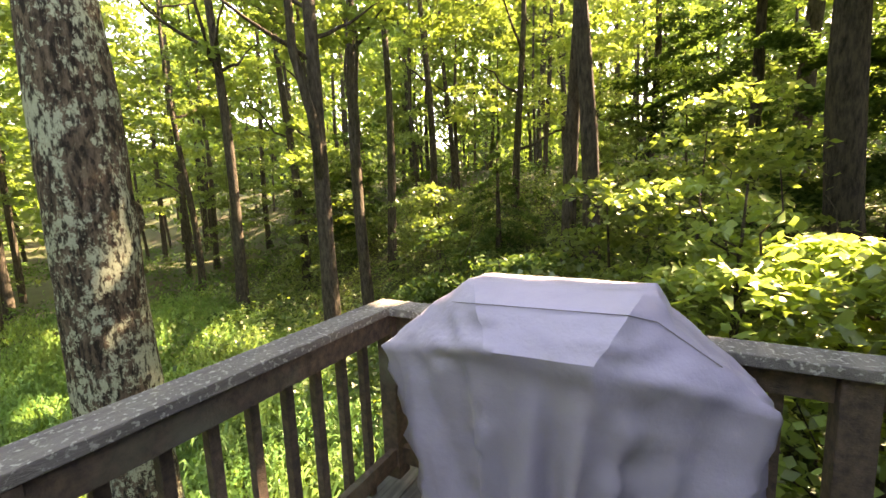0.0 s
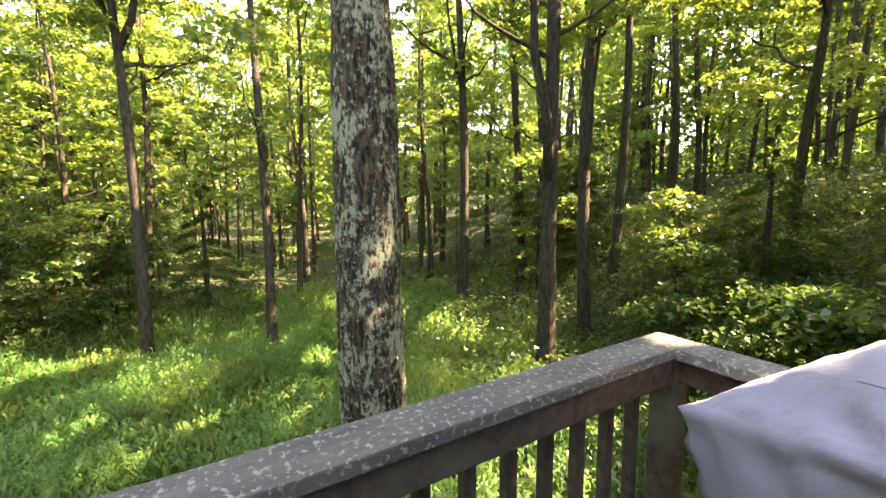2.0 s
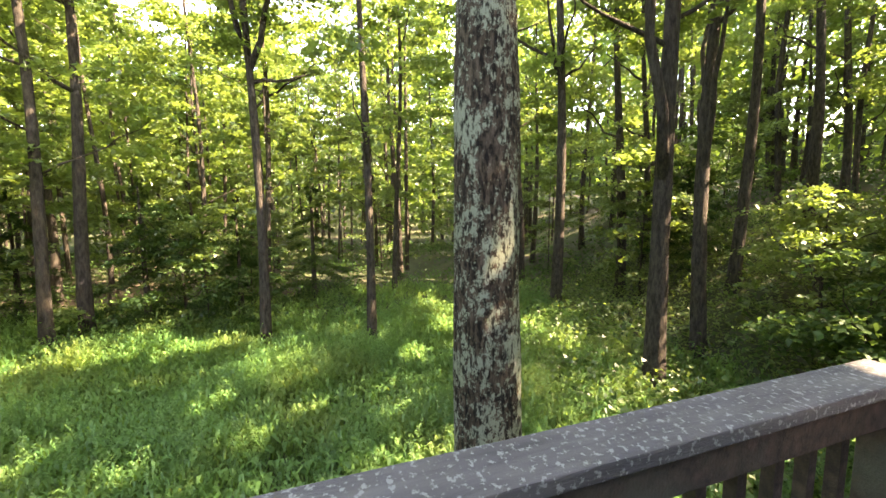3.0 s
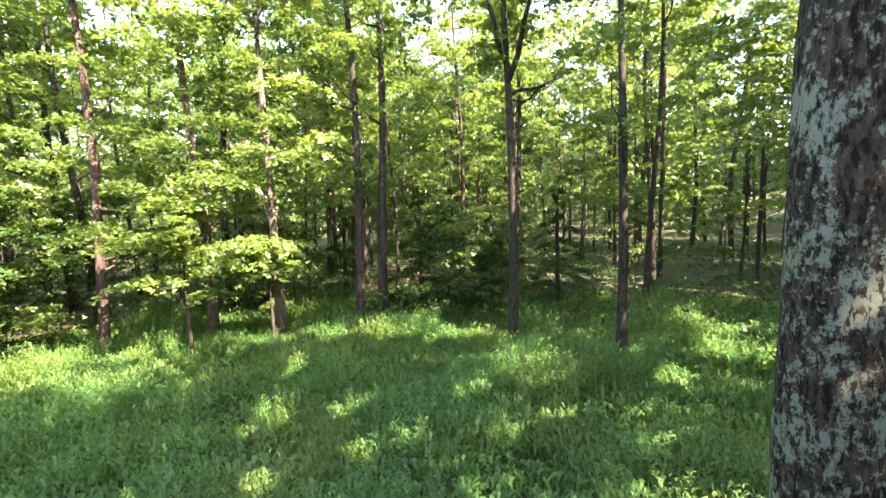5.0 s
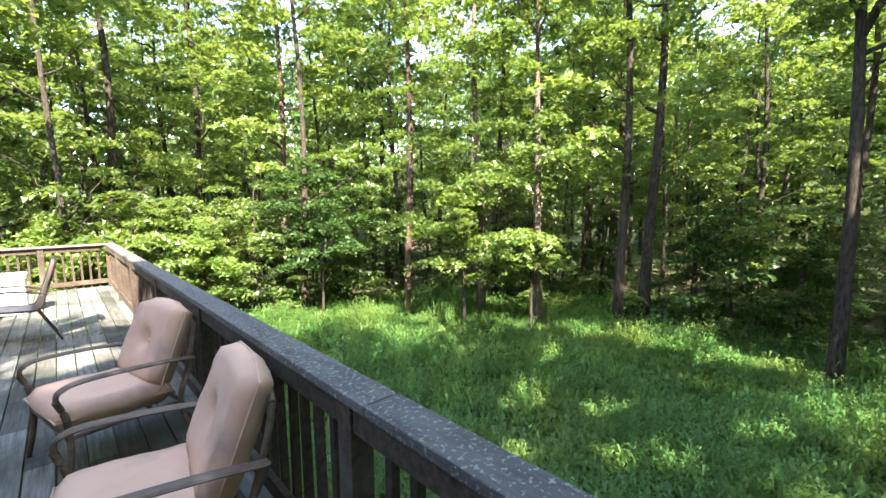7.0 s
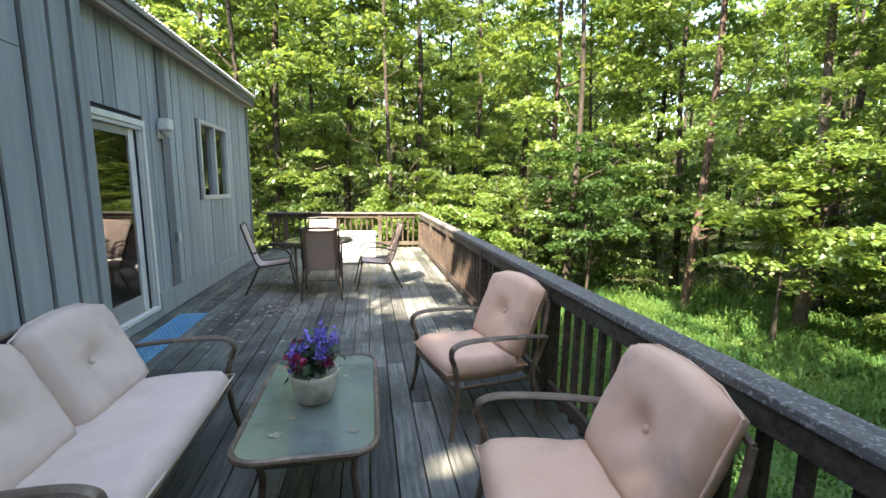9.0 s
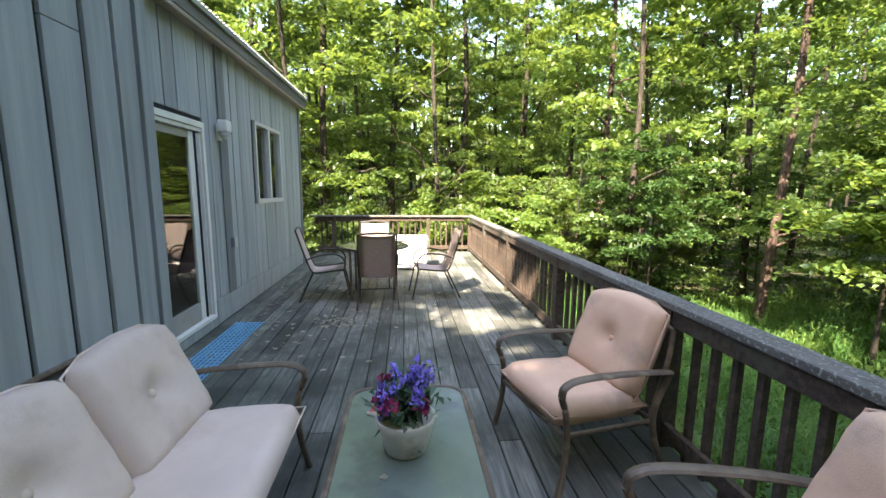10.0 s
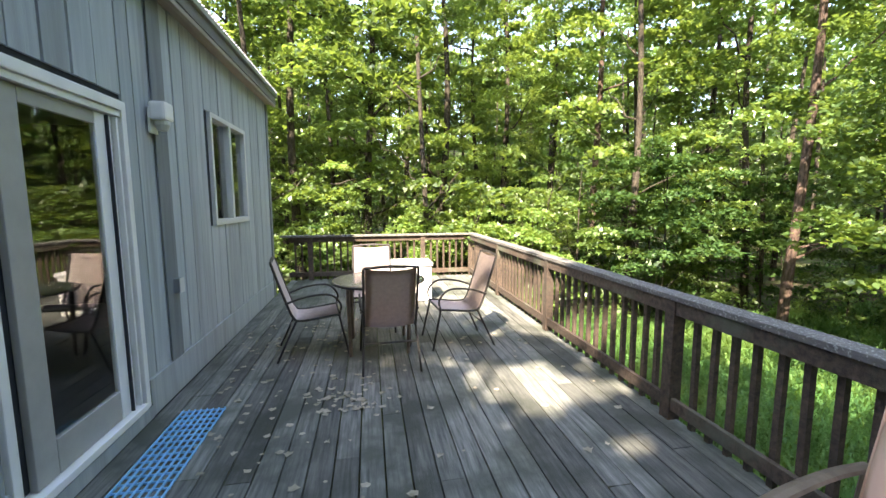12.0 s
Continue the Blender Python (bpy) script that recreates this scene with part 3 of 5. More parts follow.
def sofa():
    s = thing("patio_sofa", (0, 0, 0), "two-seat bronze metal patio sofa with pale tan tufted cushions", "sofa")
    part("seat_cushion", pillow(1.16, 0.60, 0.15, pose(0, 0.05, 0.375, 3), 0.3, 14, False), "sofa_cushion", s, smooth=True)
    for x in (-0.295, 0.295):
        b = part("back_cushion", pillow(0.58, 0.52, 0.15, pose(x, -0.25, 0.62, -66), 0.35, 16, arch=0.035), "sofa_cushion", s, smooth=True)
        part("button", lathe([(0.006, -0.008), (0.019, -0.003), (0.019, 0.005), (0.008, 0.012)], 10), "sofa_cushion", b, smooth=True).matrix_basis = pose(x, -0.25, 0.62, -66) @ pose(0, 0, 0.024)
        ring = [pose(x, -0.25, 0.62, -66) @ Vector((u * 0.288, v * 0.258 - 0.035 * (1 - u * u) * max(0, -v), 0.002)) for u, v in ((-1, 1), (0, 1), (1, 1), (1, 0), (1, -0.92), (0.6, -1), (0, -1), (-0.6, -1), (-1, -0.92), (-1, 0))]
        part("piping", sweep(ring, 0.006, 6, closed=True), "sofa_cushion", b)
    part("piping", sweep([pose(0, 0.05, 0.375, 3) @ Vector(p) for p in ((-0.57, -0.29, 0), (0.57, -0.29, 0), (0.57, 0.29, 0), (-0.57, 0.29, 0))], 0.006, 6, closed=True), "sofa_cushion", s)
    for q in (-1, 1):
        x = q * 0.63
        part("arm", sweep(arc([(x, 0.33, 0.52), (x, 0.31, 0.575), (x, 0.2, 0.60), (x, -0.1, 0.585), (x * 0.98, -0.36, 0.55)]), 0.027, 8, flat=0.45), "bronze", s)
        part("front_leg", sweep(arc([(x, 0.33, 0.53), (x * 0.99, 0.29, 0.40), (x, 0.29, 0.2), (x * 1.02, 0.33, 0.0)]), 0.017, 8), "bronze", s)
        part("back_leg", sweep(arc([(x * 0.98, -0.36, 0.55), (x * 0.97, -0.27, 0.3), (x, -0.34, 0.0)]), 0.017, 8), "bronze", s)
    part("back_rail", sweep(arc([(-0.6, -0.36, 0.55), (-0.55, -0.43, 0.80), (0.55, -0.43, 0.80), (0.6, -0.36, 0.55)]), 0.014, 8), "bronze", s)
    part("seat_frame", sweep([(-0.6, -0.28, 0.28), (0.6, -0.28, 0.28), (0.6, 0.29, 0.30), (-0.6, 0.29, 0.30)], 0.015, 8, closed=True), "bronze", s)
    return s


sofa().matrix_basis = pose(1.205, -3.15, 0, 0, 0, -90)


def rounded(x, y, r, steps=6):
    out = []
    for cx, cy, a0 in ((x - r, y - r, 0), (r - x, y - r, 90), (r - x, r - y, 180), (x - r, r - y, 270)):
        out += [(cx + r * math.cos(radians(a0 + 90 * k / steps)), cy + r * math.sin(radians(a0 + 90 * k / steps))) for k in range(steps + 1)]
    return out


def slab(outline, z0, z1):
    bm = bmesh.new()
    lo, hi = [bm.verts.new((x, y, z0)) for x, y in outline], [bm.verts.new((x, y, z1)) for x, y in outline]
    bm.faces.new(lo[::-1])
    bm.faces.new(hi)
    n = len(lo)
    for k in range(n):
        bm.faces.new((lo[k], lo[(k + 1) % n], hi[(k + 1) % n], hi[k]))
    return bm


M["frosted"] = surface("frosted_top", (0.12, 0.155, 0.135), (0.19, 0.235, 0.205), 3, 0.10, 0.03, stain=(0.11, 0.13, 0.12), stain_scale=4, spec=0.9)
coffee = thing("coffee_table", (2.07, -3.0, 0), "bronze metal coffee table with hammered glass top", "coffee table")
o = rounded(0.295, 0.50, 0.11)
part("tabletop", slab(rounded(0.283, 0.488, 0.10), 0.425, 0.436), "frosted", coffee, "frosted green-grey glass top")
part("rim", sweep([(x, y, 0.43) for x, y in o], 0.015, 8, closed=True), "bronze", coffee)
for sx in (-1, 1):
    for sy in (-1, 1):
        part("leg", sweep(arc([(sx * 0.22, sy * 0.40, 0.415), (sx * 0.19, sy * 0.37, 0.25), (sx * 0.235, sy * 0.42, 0.0)]), 0.016, 8), "bronze", coffee)
part("stretcher", sweep([(-0.21, -0.38, 0.33), (0.21, -0.38, 0.33)], 0.013, 8), "bronze", coffee)
part("stretcher", sweep([(-0.21, 0.38, 0.33), (0.21, 0.38, 0.33)], 0.013, 8), "bronze", coffee)


def leaves(points, size, seed, material, name, shape=0.55, droop=0.5, kite=False):
    """One small leaf at each point: a folded kite near by, a plain three-cornered leaf far off."""
    r = np.random.default_rng(seed)
    p = np.asarray(points, float)
    n = len(p)
    a = r.uniform(0, 2 * np.pi, n)
    tilt = r.normal(-0.15, droop, n)
    roll = r.normal(0, droop, n)
    s = (size * r.uniform(0.6, 1.3, n))[:, None]
    d = np.stack([np.cos(a) * np.cos(tilt), np.sin(a) * np.cos(tilt), np.sin(tilt)], -1)
    side = np.stack([-np.sin(a) * np.cos(roll), np.cos(a) * np.cos(roll), np.sin(roll)], -1)
    if not kite:
        v = np.stack([p - d * s * 0.55, p + d * s * 0.3 + side * s * shape * 0.75, p + d * s * 0.3 - side * s * shape * 0.75], 1)
        return mesh_from(name, v, np.arange(n)[:, None] * 3 + np.array([0, 1, 2]), material)
    fold = np.cross(d, side) * s * r.uniform(0.02, 0.16, n)[:, None]
    v = np.stack([p - d * s * 0.5, p - d * s * 0.05 + side * s * shape * 0.62 + fold, p + d * s * 0.6, p - d * s * 0.05 - side * s * shape * 0.62 + fold], 1)
    i = np.arange(n)[:, None, None] * 4
    return mesh_from(name, v, (i + np.array([[0, 1, 2], [0, 2, 3]])).reshape(-1, 3), material)


def under(name, me, parent, label=""):
    ob = new(name, me)
    ob.parent = parent
    if label:
        ob["label"] = label
    return ob


pot = thing("flower_pot", (2.06, -3.03, 0.437), "cream ceramic pot of blue and red flowers on coffee table", "flower pot")
part("pot", lathe([(0.075, 0.0), (0.085, 0.006), (0.118, 0.12), (0.124, 0.15), (0.118, 0.155), (0.108, 0.14)], 28), "pot", pot, smooth=True)
part("soil", lathe([(0.106, 0.12), (0.106, 0.136), (0.02, 0.142)], 20), "soil", pot)
rp = np.random.default_rng(3)
q = rp.normal(0, 1, (420, 3)) * (0.055, 0.055, 0.045) + (0, 0, 0.215)
under("foliage", leaves(q, 0.05, 3, "stem", "foliage", 0.35, 0.9), pot, "dark green foliage")
rr = random.Random(4)
for k in range(26):
    a, rad, h = rr.uniform(0, 6.283), rr.uniform(0.03, 0.14), rr.uniform(0.19, 0.37)
    col = rr.choice(("petal_blue", "petal_blue", "petal_blue", "petal_red", "petal_dark"))
    if col != "petal_blue":
        h, rad = rr.uniform(0.18, 0.27), rr.uniform(0.08, 0.14)
    x, y = rad * math.cos(a), rad * math.sin(a)
    part("stem", sweep([(x * 0.3, y * 0.3, 0.13), (x * 0.8, y * 0.8, h * 0.7), (x, y, h)], 0.003, 5), "stem", pot)
    pts = [(x + rr.gauss(0, 0.013), y + rr.gauss(0, 0.013), h + rr.gauss(0, 0.022 if col == "petal_blue" else 0.01)) for j in range(34)]
    under("flower", leaves(pts, 0.026, 50 + k, col, "flower", 0.8, 1.0), pot)


def dining_chair():
    """A sling chair that faces +y."""
    c = thing("patio_chair", (0, 0, 0), "black metal patio chair with tan mesh sling seat", "chair", "chairs round the patio table")
    def sheet(run, w, t=0.008):
        bm = bmesh.new()
        rows = [[bm.verts.new((x, y, z - 0.02 * (1 - (x / w * 2) ** 2))) for x in np.linspace(-w / 2, w / 2, 7)] for y, z in run]
        for a, b in zip(rows, rows[1:]):
            for k in range(6):
                bm.faces.new((a[k], a[k + 1], b[k + 1], b[k]))
        bmesh.ops.solidify(bm, geom=bm.faces[:], thickness=t)
        return bm
    run = [(p.y, p.z) for p in arc([(0, 0.24, 0.42), (0, 0.1, 0.405), (0, -0.12, 0.385), (0, -0.2, 0.42), (0, -0.27, 0.6), (0, -0.38, 0.95)], 6)]
    cut = 16
    part("seat", sheet(run[:cut], 0.44), "sling", c, smooth=True)
    part("backrest", sheet(run[cut - 1:], 0.44), "sling", c, smooth=True)
    for s in (-1, 1):
        x = s * 0.235
        part("side_rail", sweep([(x, y, z) for y, z in run], 0.012, 8), "black", c)
        part("arm", sweep(arc([(x * 1.05, 0.22, 0.41), (x * 1.08, 0.24, 0.52), (x * 1.1, 0.14, 0.625), (x * 1.1, -0.08, 0.62), (x * 1.04, -0.27, 0.56)]), 0.011, 8), "black", c)
        part("leg", sweep([(x, 0.22, 0.42), (x * 1.1, 0.31, 0.0)], 0.011, 8), "black", c)
        part("leg", sweep([(x, -0.17, 0.40), (x * 1.1, -0.36, 0.0)], 0.011, 8), "black", c)
    part("crossbar", sweep(arc([(-0.235, -0.38, 0.955), (0, -0.385, 0.97), (0.235, -0.38, 0.955)]), 0.012, 8), "black", c)
    part("crossbar", sweep([(-0.235, 0.23, 0.415), (0.235, 0.23, 0.415)], 0.011, 8), "black", c)
    part("crossbar", sweep([(-0.24, -0.24, 0.25), (0.24, -0.24, 0.25)], 0.009, 8), "black", c)
    return c


TABLE = (1.62, 1.15)
ch = dining_chair()
ch.matrix_basis = pose(1.70, 0.73, 0, 0, 0, 3)
copy_thing(ch, pose(0.98, 1.12, 0, 0, 0, -82))
copy_thing(ch, pose(2.44, 1.15, 0, 0, 0, 95))
copy_thing(ch, pose(1.56, 1.85, 0, 0, 0, 180))

chest = thing("storage_box", (1.97, 3.22, 0), "low white plastic storage box on the sunny end of the deck", "storage box")
part("body", box(-0.49, 0.49, -0.24, 0.24, 0.01, 0.54, 0.015), "white", chest)
part("lid", box(-0.51, 0.51, -0.26, 0.26, 0.545, 0.60, 0.015), "white", chest)
part("handle", box(-0.09, 0.09, -0.275, -0.262, 0.555, 0.58, 0.005), "panel", chest)

M["table_glass"] = surface("table_glass", (0.18, 0.15, 0.12), (0.26, 0.22, 0.18), 3, 0.12, 0.02, spec=0.9)
table = thing("patio_table", (*TABLE, 0), "round glass-topped patio table with dark metal legs", "table")
part("tabletop", lathe([(0.46, 0.70), (0.475, 0.708), (0.46, 0.716)], 40), "table_glass", table)
part("rim", sweep([(0.475 * math.cos(a), 0.475 * math.sin(a), 0.706) for a in np.linspace(0, 2 * math.pi, 40, endpoint=False)], 0.013, 8, closed=True), "black", table)
for k in range(4):
    a = radians(45 + 90 * k)
    part("leg", sweep([(0.42 * math.cos(a), 0.42 * math.sin(a), 0.70), (0.40 * math.cos(a), 0.40 * math.sin(a), 0.0)], 0.018, 8), "bronze", table)

# ---- grill under its cover ----
def grill():
    g = thing("covered_grill", (0, 0, 0), "gas grill under a creased grey fabric cover in the deck corner", "grill")
    # rings of eight corners: side tip, two corners of the lid's front, side tip, and the back
    top = [(0.248, 0.022, 1.099), (0.209, 0.066, 1.102), (-0.297, 0.066, 1.109), (-0.325, 0.022, 1.104), (-0.319, -0.110, 1.099), (-0.286, -0.132, 1.093), (0.220, -0.132, 1.093), (0.242, -0.110, 1.093)]
    seam = [(0.341, 0.066, 1.027), (0.138, 0.204, 1.071), (-0.270, 0.204, 1.082), (-0.374, 0.066, 1.027), (-0.363, -0.132, 1.027), (-0.297, -0.200, 1.049), (0.297, -0.200, 1.049), (0.330, -0.132, 1.027)]
    shoulder = [(0.611, 0.066, 0.818), (0.072, 0.297, 0.972), (-0.209, 0.297, 0.977), (-0.595, 0.100, 0.85), (-0.594, -0.176, 0.818), (-0.275, -0.200, 0.928), (0.275, -0.200, 0.928), (0.600, -0.154, 0.807)]
    lip = [(x * 0.985, y * 0.92, z - 0.06) for x, y, z in shoulder]
    waist = [(0.495, 0.088, 0.356), (0.099, 0.19, 0.356), (-0.220, 0.19, 0.356), (-0.583, 0.121, 0.356), (-0.561, -0.176, 0.356), (-0.19, -0.200, 0.356), (0.19, -0.200, 0.356), (0.484, -0.154, 0.356)]
    hem = [(0.418, 0.110, 0.020), (0.165, 0.23, 0.020), (-0.242, 0.23, 0.020), (-0.550, 0.154, 0.020), (-0.528, -0.176, 0.020), (-0.275, -0.200, 0.020), (0.275, -0.200, 0.020), (0.418, -0.176, 0.020)]
    bm = bmesh.new()
    rings = []
    levels = (hem, waist, lip, shoulder, seam, top)
    for i, (lo, hi) in enumerate(zip(levels, levels[1:])):
        count = (12, 12, 3, 8, 4)[i]
        for j in range(count + (i == 4)):
            f = j / count
            corners = [Vector(p).lerp(Vector(q), f) for p, q in zip(lo, hi)]
            ring = []
            for k in range(8):
                for m in range(16):
                    v = corners[k].lerp(corners[(k + 1) % 8], m / 16)
                    out = Vector((v.x, v.y * 1.6, 0)).normalized()
                    u = math.atan2(v.y * 1.8, v.x)
                    slack = max(0.0, min(1.0, (0.93 - v.z) / 0.4))
                    fold = 1 - 2 * abs(noise.noise(Vector((u * 4.2, v.z * 0.9, 1.7)))) ** 0.7
                    d = slack * (0.07 * fold - 0.05) + 0.016 * slack * math.sin(u * 13 + 2 * v.z + 3 * noise.noise(Vector((u * 2, v.z * 2, 5))))
                    crease = 0.5 - abs(noise.noise(Vector((v.x * 5 + v.z * 6, v.y * 5, v.z * 9 - v.x * 5))))
                    d += (0.04 if 0.5 < v.z < 1.03 else 0.008) * (crease - 0.3) * min(1.0, 0.3 + abs(v.x + 0.05) * 3) + 0.004 * noise.noise(v * 14)
                    ring.append(bm.verts.new(v + out * d + Vector((0, 0, 0.3 * d if v.z > 0.9 else 0))))
            rings.append(ring)
    n = len(rings[0])
    for p, q in zip(rings, rings[1:]):
        for k in range(n):
            bm.faces.new((p[k], p[(k + 1) % n], q[(k + 1) % n], q[k]))
    bm.faces.new(rings[-1])
    bm.faces.new(rings[0][::-1])
    for k in range(17, 32):
        bm.edges.get((rings[27][k], rings[27][(k + 1) % n])).smooth = False
    for p, q in zip(rings[27:], rings[28:]):
        for k in (16, 32):
            bm.edges.get((p[k], q[k])).smooth = False
    part("cover", bm, "cover", g, smooth=True)
    part("seam", sweep([(0.259, 0.121, 1.043), (0.138, 0.209, 1.073), (-0.066, 0.211, 1.079), (-0.270, 0.209, 1.084), (-0.330, 0.132, 1.052), (-0.473, 0.094, 0.944)], 0.0016, 5), "seam", g)
    return g


grill().matrix_basis = pose(2.778, -7.444, 0, 0, 0, 0)

# ---- mat ----
mat = thing("door_mat", (0.33, -0.85, 0), "blue open plastic grid door mat on the deck", "mat")
for k in range(8):
    x = -0.14 + 0.28 * k / 7
    part("bar", box(x - 0.0035, x + 0.0035, -0.83, 0.83, 0.006, 0.02), "mat", mat)
for k in range(26):
    y = -0.82 + 1.64 * k / 25
    part("bar", box(-0.145, 0.145, y - 0.0035, y + 0.0035, 0.002, 0.013), "mat", mat)
outlet = thing("wall_outlet", (0.014, 0.41, 0.86), "small grey weatherproof outlet box on the house wall", "outlet")
part("box", box(0.0, 0.045, -0.035, 0.035, -0.055, 0.055, 0.006), "trim", outlet)
part("cover", box(0.046, 0.054, -0.038, 0.038, -0.058, 0.058, 0.004), "panel", outlet)


# ---- trees ----
def trunk_mesh(r, height, path, seed, sides=10, flare=1.35, rough=0.06, step=0.6):
    """A tapered stem with a flared foot."""
    rnd = random.Random(seed)
    n = max(6, int(height / step))
    rad = [(r - 0.82 * r * i / n) * (1 + (flare - 1) * math.exp(-2 * i * step)) * rnd.uniform(1 - rough, 1 + rough) for i in range(n + 1)]
    return sweep([Vector(path(height * i / n)) for i in range(n + 1)], rad, sides)


def limb_mesh(base, a, length, rise, r, seed, sides=6):
    """A bent bough that thins towards its end."""
    rnd = random.Random(seed)
    d = Vector((math.cos(a), math.sin(a), 0))
    pts = [Vector(base) + d * (length * t * (1 - 0.25 * t)) + Vector((rnd.gauss(0, 0.05), rnd.gauss(0, 0.05), rise * t + rnd.gauss(0, 0.04))) * (t > 0) for t in (k / 6 for k in range(7))]
    return sweep(pts, [r * (1 - 0.75 * k / 6) for k in range(7)], sides)


# openings cut into the crowns above to place sun patches on the deck and on the meadow
DECK_SUN = ((2.42, -0.2, 0.3, 0.3), (2.75, -0.05, 0.45, 0.42), (3.2, 0.05, 0.28, 0.34), (3.52, -0.2, 0.14, 0.25), (3.3, -0.95, 0.2, 0.16), (3.0, 1.25, 0.16, 0.35), (3.25, 2.1, 0.3, 0.5), (1.95, -1.15, 0.1, 0.16), (2.75, -3.1, 0.2, 0.16), (3.0, -2.2, 0.12, 0.16), (2.6, -3.9, 0.22, 0.2), (2.7, 4.1, 1.7, 1.6), (1.7, 3.2, 0.8, 0.7), (3.55, 3.5, 0.5, 2.6), (3.45, -7.2, 0.5, 0.9), (1.5, -2.95, 0.16, 0.22), (3.62, 0.9, 0.12, 0.9))
MEADOW_SUN = ((9.9, 5.0, 1.0, 0.5), (10.8, 3.5, 0.8, 0.6), (11.9, 1.4, 0.45, 1.3), (12.6, -1.2, 0.4, 1.6), (13.0, -3.4, 0.5, 1.2), (14.9, -10.3, 1.5, 1.0), (12.6, -9.8, 0.8, 0.7), (11.2, -5.4, 0.4, 0.7), (9.3, -6.1, 0.2, 0.3), (8.4, -7.1, 0.25, 0.2), (7.8, -3.3, 0.2, 0.35), (8.3, -4.0, 0.2, 0.3), (8.6, -1.5, 0.4, 0.4), (10.8, -11.2, 1.0, 0.5), (12.7, 4.9, 1.3, 1.3), (12.9, 2.7, 1.2, 1.2), (3.3, -7.9, 0.9, 0.9), (2.2, -8.2, 0.8, 0.7), (7.0, -9.6, 0.5, 0.4), (11.0, -8.3, 0.5, 0.4), (7.2, -2.6, 0.22, 0.3), (8.9, -2.9, 0.2, 0.3), (9.8, -4.6, 0.3, 0.25), (10.4, -0.8, 0.25, 0.3), (7.4, -5.2, 0.22, 0.25), (9.6, 0.8, 0.3, 0.3), (6.4, -1.6, 0.25, 0.3))


def open_to_sun(p):
    """Which of the leaves at p do not stand in a beam of sun."""
    keep = np.ones(len(p), bool)
    for z0, spots in ((0.0, DECK_SUN), (-1.8, MEADOW_SUN)):
        q = p[:, :2] - np.array(SUN_DIR[:2]) / SUN_DIR[2] * (p[:, 2:] - z0)
        q = q + 0.14 * np.stack([np.sin(5.1 * q[:, 1] + 2 * q[:, 0]) + 0.6 * np.sin(11 * q[:, 1]), np.sin(4.3 * q[:, 0] - 1.7 * q[:, 1]) + 0.6 * np.sin(9.7 * q[:, 0])], -1)
        for x, y, u, v in spots:
            keep &= ((q[:, 0] - x) / u) ** 2 + ((q[:, 1] - y) / v) ** 2 > 1
    return keep


def crown_points(height, low, radius, sprays, per, seed, path, flat=0.34, spread=0.8):
    """Places of leaves: domed, drooping clumps round the stem, with gaps between them."""
    r = np.random.default_rng(seed)
    out = []
    for k in range(sprays):
        t = r.uniform(0, 1) ** 0.85
        h = low + (height - low) * t
        w = radius * (0.45 + 0.55 * math.sin(math.pi * min(1, 0.3 + 0.7 * t))) * math.sqrt(r.uniform(0.08, 1))
        a = r.uniform(0, 2 * math.pi)
        c = np.array(path(h)) + (w * math.cos(a), w * math.sin(a), r.normal(0, 0.2) - 0.08 * w)
        s = spread * r.uniform(0.5, 1.25)
        m = int(per * (s / spread) ** 1.5) + 8
        q, b = np.sqrt(r.uniform(0, 1, m)), r.uniform(0, 2 * math.pi, m)
        q = q * (0.8 + 0.2 * np.sin(3 * b + seed + k) + 0.12 * np.sin(7 * b + k))
        dome = np.sqrt(np.maximum(0, 1 - q * q)) * s * flat
        p = np.stack([s * q * np.cos(b) * 1.2, s * q * np.sin(b) * 0.85, dome * r.uniform(0.1, 1, m) ** 0.6 - 0.22 * s * q * q + r.normal(0, 0.03, m)], -1)
        p[:, :2] = p[:, :2] @ np.array([[math.cos(a), math.sin(a)], [-math.sin(a), math.cos(a)]])
        out.append(c + p)
    return np.concatenate(out)


def tree(name, label, at, r, height, low, radius, sprays, per, size, seed, leaf="leaf", bark_of="bark", lean=(0.0, 0.0), bend=0.15, limbs=6, sides=9, group="forest trees", fork=None, category="tree", kite=False, flat=0.34, spread=0.8):
    rnd = random.Random(seed)
    p1, p2 = rnd.uniform(0, 6), rnd.uniform(0, 6)
    def path(h):
        return (lean[0] * h + bend * math.sin(h * 0.45 + p1) - bend * math.sin(p1), lean[1] * h + bend * math.sin(h * 0.38 + p2) - bend * math.sin(p2), h)
    t = thing(name, at, label, category, group)
    lim = [(rnd.uniform(low * 0.75, height * 0.85), rnd.uniform(0, 6.28), rnd.uniform(0.5, 1.0) * radius, rnd.uniform(0.4, 1.6), r * rnd.uniform(0.22, 0.4)) for k in range(limbs)]
    if fork:
        lim += fork
    part("trunk", trunk_mesh(r, height, path, seed, sides), bark_of, t, smooth=True)
    for k, (h, a, length, rise, rr) in enumerate(lim):
        part("limb", limb_mesh(path(h), a, length, rise, rr, seed + k, max(5, sides - 4)), bark_of, t, smooth=True)
    p = crown_points(height, low, radius, sprays, per, seed, path, flat, spread)
    if -40 < at[1] < -5 and height > 10:
        p = p[open_to_sun(p + np.array(at))]
    under("crown", leaves(p, size, seed, leaf, "crown", 0.62, 0.5, kite), t)
    return t


